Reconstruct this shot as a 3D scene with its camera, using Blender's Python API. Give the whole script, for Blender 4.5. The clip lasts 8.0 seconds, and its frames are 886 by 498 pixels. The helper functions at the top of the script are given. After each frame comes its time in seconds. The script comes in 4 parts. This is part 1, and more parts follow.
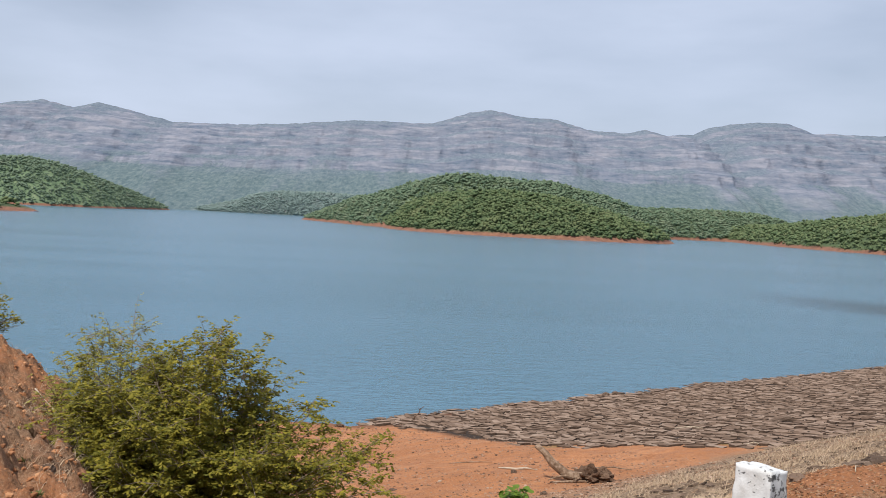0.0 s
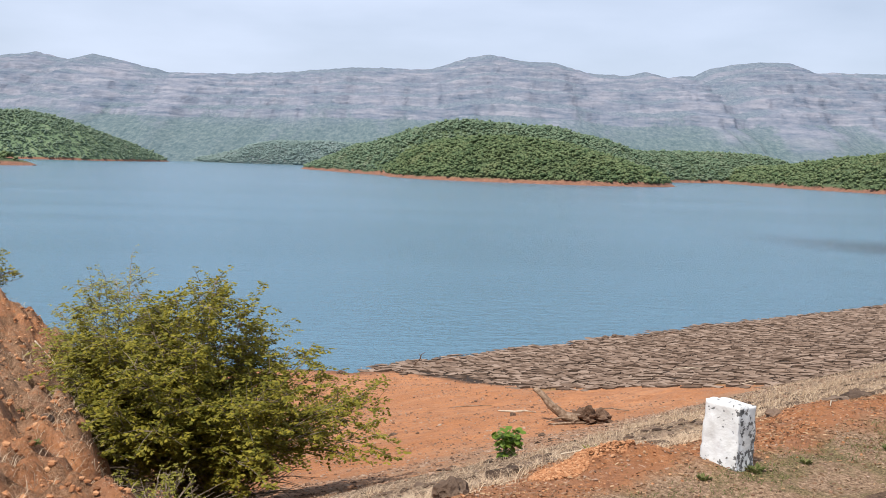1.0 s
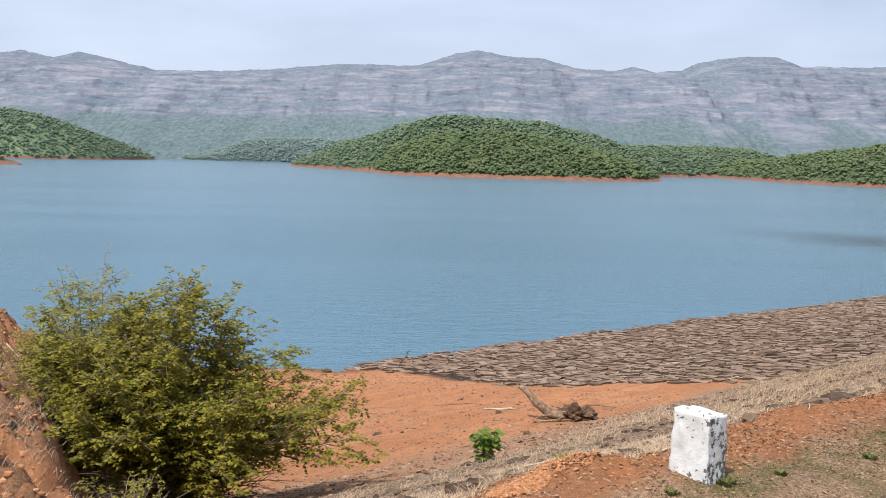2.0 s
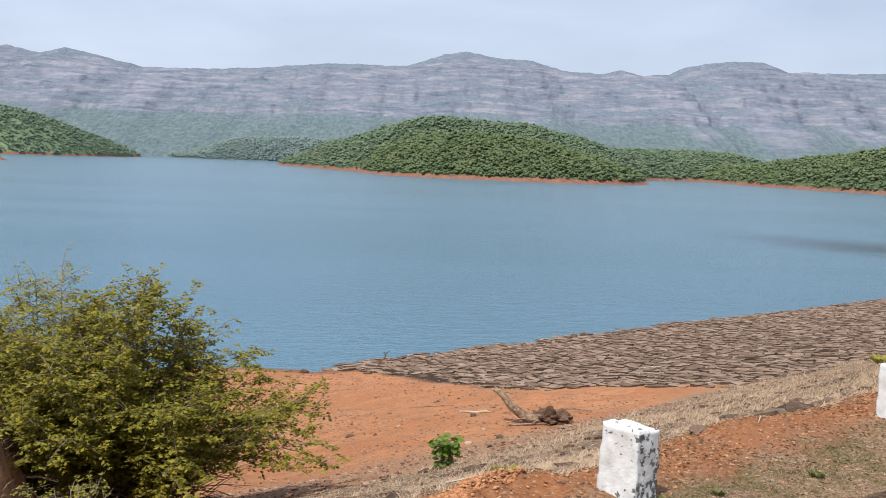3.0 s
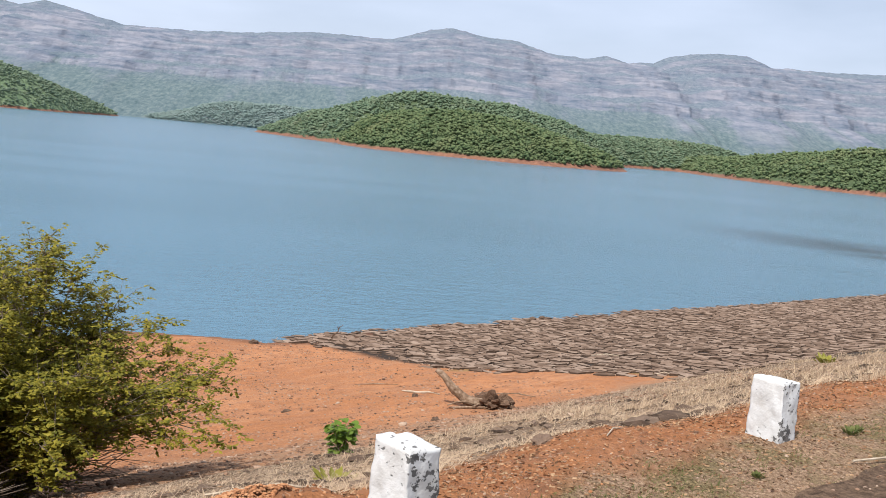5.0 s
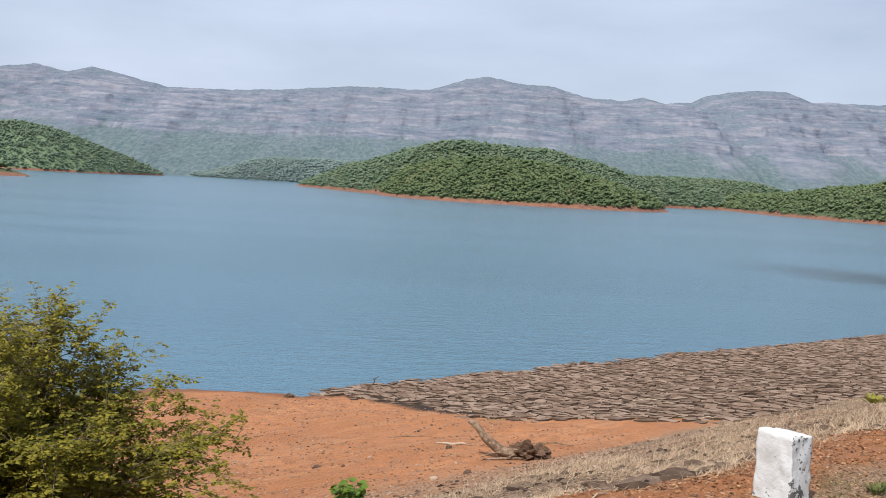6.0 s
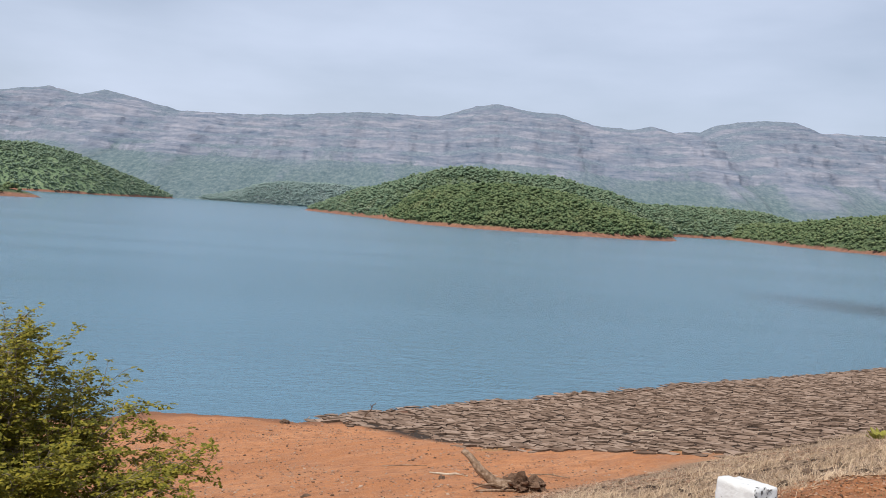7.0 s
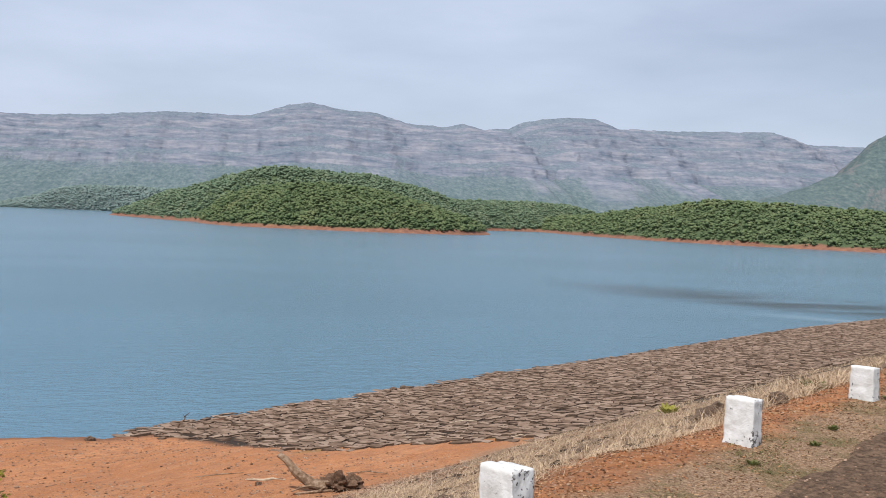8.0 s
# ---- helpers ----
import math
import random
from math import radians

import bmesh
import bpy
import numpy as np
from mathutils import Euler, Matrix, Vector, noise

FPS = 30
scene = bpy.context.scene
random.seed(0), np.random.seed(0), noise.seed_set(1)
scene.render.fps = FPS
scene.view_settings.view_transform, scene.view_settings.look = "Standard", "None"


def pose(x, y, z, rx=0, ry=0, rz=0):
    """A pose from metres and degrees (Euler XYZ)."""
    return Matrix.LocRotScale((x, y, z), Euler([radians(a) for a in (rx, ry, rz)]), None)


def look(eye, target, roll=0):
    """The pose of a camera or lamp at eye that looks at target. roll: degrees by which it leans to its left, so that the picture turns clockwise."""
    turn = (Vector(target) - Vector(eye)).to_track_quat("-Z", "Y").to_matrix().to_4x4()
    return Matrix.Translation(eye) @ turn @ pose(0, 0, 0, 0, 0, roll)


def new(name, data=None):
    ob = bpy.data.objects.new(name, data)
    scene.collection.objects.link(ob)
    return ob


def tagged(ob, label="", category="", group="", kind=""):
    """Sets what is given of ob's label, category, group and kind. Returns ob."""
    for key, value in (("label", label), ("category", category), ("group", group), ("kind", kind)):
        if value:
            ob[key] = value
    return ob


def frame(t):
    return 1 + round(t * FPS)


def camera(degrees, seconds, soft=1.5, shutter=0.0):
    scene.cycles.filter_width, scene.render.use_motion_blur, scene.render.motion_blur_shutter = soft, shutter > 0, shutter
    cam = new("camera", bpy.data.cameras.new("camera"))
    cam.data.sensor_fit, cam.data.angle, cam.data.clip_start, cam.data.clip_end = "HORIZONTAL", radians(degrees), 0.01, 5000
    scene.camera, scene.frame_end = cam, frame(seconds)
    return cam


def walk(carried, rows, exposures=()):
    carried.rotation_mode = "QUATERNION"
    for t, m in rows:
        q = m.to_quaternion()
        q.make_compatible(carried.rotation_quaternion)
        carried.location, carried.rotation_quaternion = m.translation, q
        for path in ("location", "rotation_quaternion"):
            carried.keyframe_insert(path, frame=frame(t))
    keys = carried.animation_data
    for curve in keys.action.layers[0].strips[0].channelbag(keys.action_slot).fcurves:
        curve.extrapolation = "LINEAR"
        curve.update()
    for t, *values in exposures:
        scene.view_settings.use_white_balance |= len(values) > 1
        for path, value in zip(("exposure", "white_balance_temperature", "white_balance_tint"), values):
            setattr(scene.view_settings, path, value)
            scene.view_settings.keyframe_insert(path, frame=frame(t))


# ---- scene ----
cam = camera(51.9, 8.0, 0.9)
PATH = [
    (0, (-0.085, -1.3, 1.713), (-0.067, 0.698, 1.643), 2.8),
    (0.5, (-0.005, -1.345, 1.713), (0.012, 0.651, 1.59), 2.4),
    (1, (0.081, -1.34, 1.705), (0.101, 0.651, 1.519), 1.8),
    (1.5, (0.147, -1.191, 1.722), (0.186, 0.8, 1.528), 1.4),
    (3, (0.674, -0.645, 1.674), (0.747, 1.345, 1.483), 2.1),
    (3.5, (0.843, -0.393, 1.69), (1.0, 1.592, 1.507), 2.8),
    (4, (1.126, -0.256, 1.659), (1.317, 1.723, 1.443), 3.7),
    (4.5, (1.379, -0.107, 1.656), (1.55, 1.87, 1.4), 5.8),
    (6, (2.142, 0.629, 1.613), (2.171, 2.624, 1.472), 3.1),
    (6.5, (2.357, 0.921, 1.587), (2.366, 2.918, 1.486), 3.9),
    (7, (2.57, 1.143, 1.583), (2.578, 3.141, 1.498), 3.8),
    (7.5, (2.765, 1.175, 1.574), (2.811, 3.172, 1.476), 3.9),
    (7.7, (2.826, 1.151, 1.589), (2.979, 3.143, 1.493), 3.6),
    (7.8, (2.835, 1.118, 1.598), (3.093, 3.1, 1.522), 2.4),
    (8, (2.832, 1.033, 1.625), (3.235, 2.99, 1.557), 2.2),
]
walk(cam, [(t, look(eye, target, roll)) for t, eye, target, roll in PATH],
     exposures=[(0, -0.07), (0.5, 0.05), (1, 0.18), (1.5, 0.19), (3, 0.1), (3.5, 0.1), (4, 0.1), (4.5, 0.25), (6, 0.02), (6.5, -0.04), (8, -0.03)])

# ---- world, sun, exposure ----
SUN_EL, SUN_AZ = radians(58), radians(215)   # azimuth from +y, clockwise
world = bpy.data.worlds.new("sky")
scene.world = world
world.use_nodes = True
wt = world.node_tree
wt.nodes.clear()
w_out = wt.nodes.new("ShaderNodeOutputWorld")
w_bg = wt.nodes.new("ShaderNodeBackground")
w_sky = wt.nodes.new("ShaderNodeTexSky")
w_sky.sky_type = 'NISHITA'
w_sky.sun_disc = False
w_sky.sun_elevation, w_sky.sun_rotation = SUN_EL, SUN_AZ
w_sky.air_density, w_sky.dust_density, w_sky.ozone_density = 1.0, 3.0, 1.5
w_sky.altitude = 300
w_bg.inputs["Strength"].default_value = 0.093
# thin high cloud veil
w_co = wt.nodes.new("ShaderNodeTexCoord")
w_mp = wt.nodes.new("ShaderNodeMapping")
w_mp.inputs["Scale"].default_value = (1.2, 1.2, 4.5)
w_nz = wt.nodes.new("ShaderNodeTexNoise")
w_nz.inputs["Scale"].default_value, w_nz.inputs["Detail"].default_value = 1.8, 5
w_rp = wt.nodes.new("ShaderNodeMapRange")
w_rp.inputs["From Min"].default_value, w_rp.inputs["From Max"].default_value = 0.3, 0.75
w_rp.inputs["To Min"].default_value, w_rp.inputs["To Max"].default_value = 0.45, 0.95
w_mx = wt.nodes.new("ShaderNodeMix")
w_mx.data_type = 'RGBA'
w_mx.inputs[7].default_value = (7.6, 8.6, 10.7, 1)
wt.links.new(w_co.outputs["Generated"], w_mp.inputs["Vector"])
wt.links.new(w_mp.outputs["Vector"], w_nz.inputs["Vector"])
wt.links.new(w_nz.outputs["Fac"], w_rp.inputs["Value"])
w_se = wt.nodes.new("ShaderNodeSeparateXYZ")
w_ma = wt.nodes.new("ShaderNodeMath")
w_ma.operation, w_ma.use_clamp = 'MULTIPLY_ADD', True
w_ma.inputs[1].default_value = -0.02
wt.links.new(w_co.outputs["Generated"], w_se.inputs[0])
wt.links.new(w_se.outputs[0], w_ma.inputs[0])
wt.links.new(w_rp.outputs["Result"], w_ma.inputs[2])
wt.links.new(w_ma.outputs[0], w_mx.inputs[0])
wt.links.new(w_sky.outputs["Color"], w_mx.inputs[6])
wt.links.new(w_mx.outputs[2], w_bg.inputs["Color"])
wt.links.new(w_bg.outputs["Background"], w_out.inputs["Surface"])

sun_data = bpy.data.lights.new("sun", 'SUN')
sun_data.energy, sun_data.angle, sun_data.color = 4.6, radians(0.6), (1.0, 0.96, 0.90)
sun = new("sun", sun_data)
sun_way = Vector((math.sin(SUN_AZ) * math.cos(SUN_EL), math.cos(SUN_AZ) * math.cos(SUN_EL), math.sin(SUN_EL)))
sun.matrix_world = look(sun_way * 100, (0, 0, 0))


# ---- materials ----
class Nodes:
    """A small writer for node materials."""

    def __init__(self, name):
        self.mat = bpy.data.materials.new(name)
        self.mat.use_nodes = True
        self.tree = self.mat.node_tree
        self.bsdf = self.tree.nodes["Principled BSDF"]
        self.coord = self.tree.nodes.new("ShaderNodeTexCoord").outputs["Object"]

    def put(self, socket, value):
        if isinstance(value, bpy.types.NodeSocket):
            self.tree.links.new(value, socket)
        elif isinstance(value, (tuple, list)) and len(value) == 3 and socket.type == 'RGBA':
            socket.default_value = (*value, 1)
        else:
            socket.default_value = value

    def scaled(self, sx, sy, sz, turn=0.0):
        n = self.tree.nodes.new("ShaderNodeMapping")
        self.put(n.inputs["Vector"], self.coord)
        n.inputs["Scale"].default_value = (sx, sy, sz)
        n.inputs["Rotation"].default_value = (0, 0, turn)
        return n.outputs["Vector"]

    def noise(self, scale, detail=4.0, rough=0.55, vector=None, distort=0.0):
        n = self.tree.nodes.new("ShaderNodeTexNoise")
        self.put(n.inputs["Vector"], vector or self.coord)
        n.inputs["Scale"].default_value = scale
        n.inputs["Detail"].default_value = detail
        n.inputs["Roughness"].default_value = rough
        n.inputs["Distortion"].default_value = distort
        return n.outputs["Fac"]

    def cells(self, scale, vector=None, feature='F1'):
        n = self.tree.nodes.new("ShaderNodeTexVoronoi")
        n.feature = feature
        self.put(n.inputs["Vector"], vector or self.coord)
        n.inputs["Scale"].default_value = scale
        return n

    def axis(self, k):
        n = self.tree.nodes.new("ShaderNodeSeparateXYZ")
        self.put(n.inputs[0], self.coord)
        return n.outputs[k]

    def math(self, op, a, b=0.0, clamp=False):
        n = self.tree.nodes.new("ShaderNodeMath")
        n.operation, n.use_clamp = op, clamp
        self.put(n.inputs[0], a)
        self.put(n.inputs[1], b)
        return n.outputs[0]

    def step(self, value, low, high, to0=0.0, to1=1.0):
        n = self.tree.nodes.new("ShaderNodeMapRange")
        n.interpolation_type = 'SMOOTHSTEP'
        for key, v in (("Value", value), ("From Min", low), ("From Max", high), ("To Min", to0), ("To Max", to1)):
            self.put(n.inputs[key], v)
        return n.outputs["Result"]

    def mix(self, fac, a, b):
        n = self.tree.nodes.new("ShaderNodeMix")
        n.data_type = 'RGBA'
        self.put(n.inputs[0], fac)
        self.put(n.inputs[6], a)
        self.put(n.inputs[7], b)
        return n.outputs[2]

    def ramp(self, fac, *stops):
        n = self.tree.nodes.new("ShaderNodeValToRGB")
        e = n.color_ramp.elements
        while len(e) < len(stops):
            e.new(0.5)
        for k, (p, c) in enumerate(stops):
            e[k].position, e[k].color = p, (*c, 1)
        self.put(n.inputs[0], fac)
        return n.outputs["Color"]

    def island(self):
        return self.tree.nodes.new("ShaderNodeNewGeometry").outputs["Random Per Island"]

    def single(self):
        return self.tree.nodes.new("ShaderNodeObjectInfo").outputs["Random"]

    def bump(self, height, strength, distance):
        n = self.tree.nodes.new("ShaderNodeBump")
        n.inputs["Strength"].default_value = strength
        n.inputs["Distance"].default_value = distance
        self.put(n.inputs["Height"], height)
        self.put(self.bsdf.inputs["Normal"], n.outputs["Normal"])

    def done(self, color, rough=0.9, **more):
        self.put(self.bsdf.inputs["Base Color"], color)
        self.put(self.bsdf.inputs["Roughness"], rough)
        for key, v in more.items():
            self.put(self.bsdf.inputs[key.replace("_", " ")], v)
        return self.mat


def ground_material():
    """Bank soil: x runs along the road, y down the bank."""
    n = Nodes("bank_soil")
    d = n.axis(1)
    s = n.axis(0)
    wob = n.math('MULTIPLY', n.math('SUBTRACT', n.noise(0.55, 5), 0.5), 2.2)
    fine = n.noise(7, 8, 0.75)
    grit = n.noise(55, 4, 0.7)
    big = n.noise(0.22, 3)
    orange = n.ramp(n.math('ADD', n.math('MULTIPLY', fine, 0.6), n.math('MULTIPLY', big, 0.4)),
                    (0.28, (0.235, 0.095, 0.040)), (0.46, (0.405, 0.166, 0.069)), (0.58, (0.49, 0.218, 0.098)), (0.8, (0.57, 0.335, 0.19)))
    pale = n.ramp(n.cells(16).outputs["Distance"], (0.0, (0.52, 0.345, 0.23)), (0.2, (0.455, 0.198, 0.088)), (0.6, (0.33, 0.134, 0.057)), (1.0, (0.20, 0.082, 0.04)))
    soil = n.mix(n.step(n.noise(1.6, 3), 0.45, 0.65), orange, pale)
    soil = n.mix(n.step(n.noise(1.0, 6, 0.75, n.scaled(0.8, 2.2, 1)), 0.44, 0.60, 0.0, 0.5), soil, (0.31, 0.155, 0.092))
    soil = n.mix(n.step(n.noise(1.0, 5, 0.65, n.scaled(0.20, 1.3, 1, 0.64)), 0.50, 0.64, 0.0, 0.4), soil, (0.455, 0.238, 0.128))
    soil = n.mix(n.step(n.noise(26, 3, 0.6), 0.60, 0.68, 0.0, 0.6), soil, (0.62, 0.44, 0.31))
    soil = n.mix(n.step(n.noise(17, 3, 0.6), 0.57, 0.66, 0.0, 0.55), soil, (0.17, 0.083, 0.048))
    gravel = n.ramp(grit, (0.34, (0.105, 0.062, 0.038)), (0.50, (0.31, 0.190, 0.115)), (0.68, (0.56, 0.39, 0.26)))
    litter = n.ramp(n.noise(24, 5, 0.7), (0.36, (0.062, 0.041, 0.028)), (0.5, (0.220, 0.148, 0.096)), (0.66, (0.52, 0.38, 0.255)))
    # grey gravel band half way down
    dd = n.math('ADD', d, wob)
    band = n.math('MULTIPLY', n.step(dd, 8.8, 10.2), n.step(dd, 19.0, 16.0))
    band = n.math('MULTIPLY', band, n.step(n.noise(2.6, 6, 0.75), 0.36, 0.54))
    col = n.mix(n.math('MULTIPLY', band, 0.85), soil, gravel)
    # litter and dry grass on the upper slope
    upper = n.math('MULTIPLY', n.step(n.math('ADD', d, n.math('MULTIPLY', wob, 0.25)), 0.55, 0.95), n.step(n.math('SUBTRACT', dd, n.step(s, 4.0, 27.0, 9.0, 17.6)), 1.0, -1.2))
    rim = n.math('SUBTRACT', s, n.math('MULTIPLY', n.math('SUBTRACT', d, 11.0), 0.15))
    upper = n.math('MULTIPLY', upper, n.math('MAXIMUM', n.step(rim, 0.1, 0.9), n.step(d, 3.2, 1.8)))
    col = n.mix(upper, col, litter)
    # trampled brown earth and dry weeds on the earth bank
    crust = n.math('MULTIPLY', n.step(n.math('SUBTRACT', s, n.math('MULTIPLY', n.math('SUBTRACT', d, 11.5), 0.27)), 0.6, -0.5), n.step(d, 3.5, 5.5))
    crust = n.math('MULTIPLY', crust, n.step(n.noise(2.3, 7, 0.75), 0.40, 0.58, 0.1, 0.85))
    col = n.mix(crust, col, n.ramp(n.noise(30, 5, 0.75), (0.36, (0.075, 0.043, 0.026)), (0.5, (0.225, 0.122, 0.068)), (0.66, (0.38, 0.245, 0.15))))
    # under the stone pitching the soil is darkened as the shade in the gaps
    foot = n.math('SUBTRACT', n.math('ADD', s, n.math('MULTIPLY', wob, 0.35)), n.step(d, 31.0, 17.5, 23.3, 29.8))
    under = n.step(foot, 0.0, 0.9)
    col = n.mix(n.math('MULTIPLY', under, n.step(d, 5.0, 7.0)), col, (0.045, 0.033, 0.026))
    # verge beside the road: gravel and short weeds
    wv = n.math('ADD', d, n.math('MULTIPLY', n.math('SUBTRACT', n.noise(1.7, 5), 0.5), 0.9))
    verge = n.step(wv, 0.08, -0.22)
    turf = n.mix(n.step(n.noise(70, 4, 0.7), 0.4, 0.62), (0.095, 0.074, 0.033), (0.34, 0.25, 0.125))
    brown = n.ramp(n.noise(42, 6, 0.8), (0.36, (0.115, 0.070, 0.044)), (0.50, (0.325, 0.205, 0.125)), (0.66, (0.60, 0.42, 0.275)))
    weeds = n.mix(n.step(n.noise(1.6, 6, 0.75), 0.47, 0.60, 0.0, 0.9), brown, turf)
    col = n.mix(verge, col, weeds)
    # thin green scum at the foot of the stones
    moss = n.math('MULTIPLY', n.step(foot, -2.2, -1.2), n.step(foot, 0.3, -0.3))
    moss = n.math('MULTIPLY', moss, n.math('MULTIPLY', n.step(d, 18.0, 19.0), n.step(d, 28.0, 25.0)))
    moss = n.math('MULTIPLY', moss, n.step(n.noise(0.6, 4), 0.48, 0.6))
    col = n.mix(n.math('MULTIPLY', moss, 0.7), col, (0.13, 0.13, 0.035))
    # wet rim at the waterline
    wet = n.step(n.axis(2), -9.75, -10.02)
    col = n.mix(n.math('MULTIPLY', wet, 0.75), col, (0.16, 0.075, 0.045))
    n.bump(n.math('ADD', n.math('MULTIPLY', fine, 0.7), n.math('MULTIPLY', grit, 0.35)), 1.0, 0.075)
    return n.done(col, 0.97, Specular_IOR_Level=0.15)


def asphalt_material():
    n = Nodes("worn_asphalt")
    g = n.noise(18, 8, 0.82)
    col = n.ramp(g, (0.34, (0.044, 0.030, 0.023)), (0.5, (0.115, 0.078, 0.057)), (0.68, (0.26, 0.178, 0.125)))
    dust = n.step(n.noise(2.2, 5, 0.7), 0.42, 0.7)
    dust = n.math('MAXIMUM', dust, n.math('MULTIPLY', n.step(n.math('ADD', n.axis(1), n.math('MULTIPLY', n.noise(1.5, 4), 0.8)), -1.9, -0.5), 1.3), clamp=True)
    col = n.mix(n.math('MULTIPLY', dust, 0.70), col, n.mix(n.step(g, 0.35, 0.65), (0.105, 0.066, 0.042), (0.37, 0.235, 0.150)))
    n.bump(n.math('ADD', g, n.noise(30, 3)), 1.0, 0.04)
    return n.done(col, 0.95, Specular_IOR_Level=0.1)


def water_material():
    n = Nodes("lake_water")
    ripple = n.noise(1.0, 4, 0.6, n.scaled(1.5, 3.4, 1, -0.2))
    swell = n.noise(1.0, 3, 0.5, n.scaled(0.3, 0.8, 1, -0.3))
    broad = n.noise(1.0, 4, 0.6, n.scaled(0.0045, 0.022, 1, 0.12), 0.8)
    body = n.ramp(broad, (0.3, (0.085, 0.171, 0.240)), (0.5, (0.091, 0.181, 0.253)), (0.72, (0.098, 0.192, 0.266)))
    # a streak of darker reflection is painted into the body colour
    x, y = n.axis(0), n.axis(1)
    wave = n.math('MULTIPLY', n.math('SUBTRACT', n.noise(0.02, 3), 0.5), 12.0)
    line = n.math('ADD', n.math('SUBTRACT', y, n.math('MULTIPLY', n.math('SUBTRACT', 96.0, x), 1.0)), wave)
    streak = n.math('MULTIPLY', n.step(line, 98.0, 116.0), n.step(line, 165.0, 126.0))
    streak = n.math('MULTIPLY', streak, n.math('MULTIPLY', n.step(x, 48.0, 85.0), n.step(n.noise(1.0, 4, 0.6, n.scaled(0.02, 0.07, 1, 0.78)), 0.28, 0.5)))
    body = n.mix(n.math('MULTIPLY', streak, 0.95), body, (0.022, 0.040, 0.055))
    # thin paler line along the near edge of the streak
    pale_line = n.math('MULTIPLY', n.math('MULTIPLY', n.step(line, 88.0, 92.0), n.step(line, 98.0, 94.0)), n.step(x, 60.0, 95.0))
    body = n.mix(n.math('MULTIPLY', pale_line, n.step(n.noise(0.05, 3), 0.35, 0.6, 0.0, 0.6)), body, (0.30, 0.40, 0.48))
    n.bump(n.math('ADD', n.math('MULTIPLY', ripple, 0.55), n.math('MULTIPLY', swell, 0.6)), 1.0, 0.30)
    rough = n.step(broad, 0.35, 0.7, 0.13, 0.155)
    return n.done(body, rough, IOR=1.33, Specular_IOR_Level=0.5)


def hill_material(low, name, pale=1.0):
    n = Nodes(name)
    z = n.axis(2)
    wob = n.math('MULTIPLY', n.math('SUBTRACT', n.noise(0.03, 5), 0.5), 7.0)
    bare = n.step(n.math('ADD', z, wob), low + 1.2, low - 0.8)
    # the green is lightened for haze, and pale lifts it further
    green = n.ramp(n.noise(0.09, 6, 0.7), (0.3, (0.042 * pale, 0.066 * pale, 0.026 * pale ** 1.4)), (0.55, (0.070 * pale, 0.100 * pale, 0.040 * pale ** 1.4)), (0.8, (0.13 * pale, 0.145 * pale, 0.065 * pale ** 1.4)))
    red = n.ramp(n.noise(0.3, 5, 0.7), (0.3, (0.13, 0.060, 0.040)), (0.6, (0.25, 0.115, 0.068)), (0.85, (0.38, 0.22, 0.14)))
    n.bump(n.noise(0.25, 5, 0.7), 1.0, 1.5)
    return n.done(n.mix(bare, green, red), 0.95)


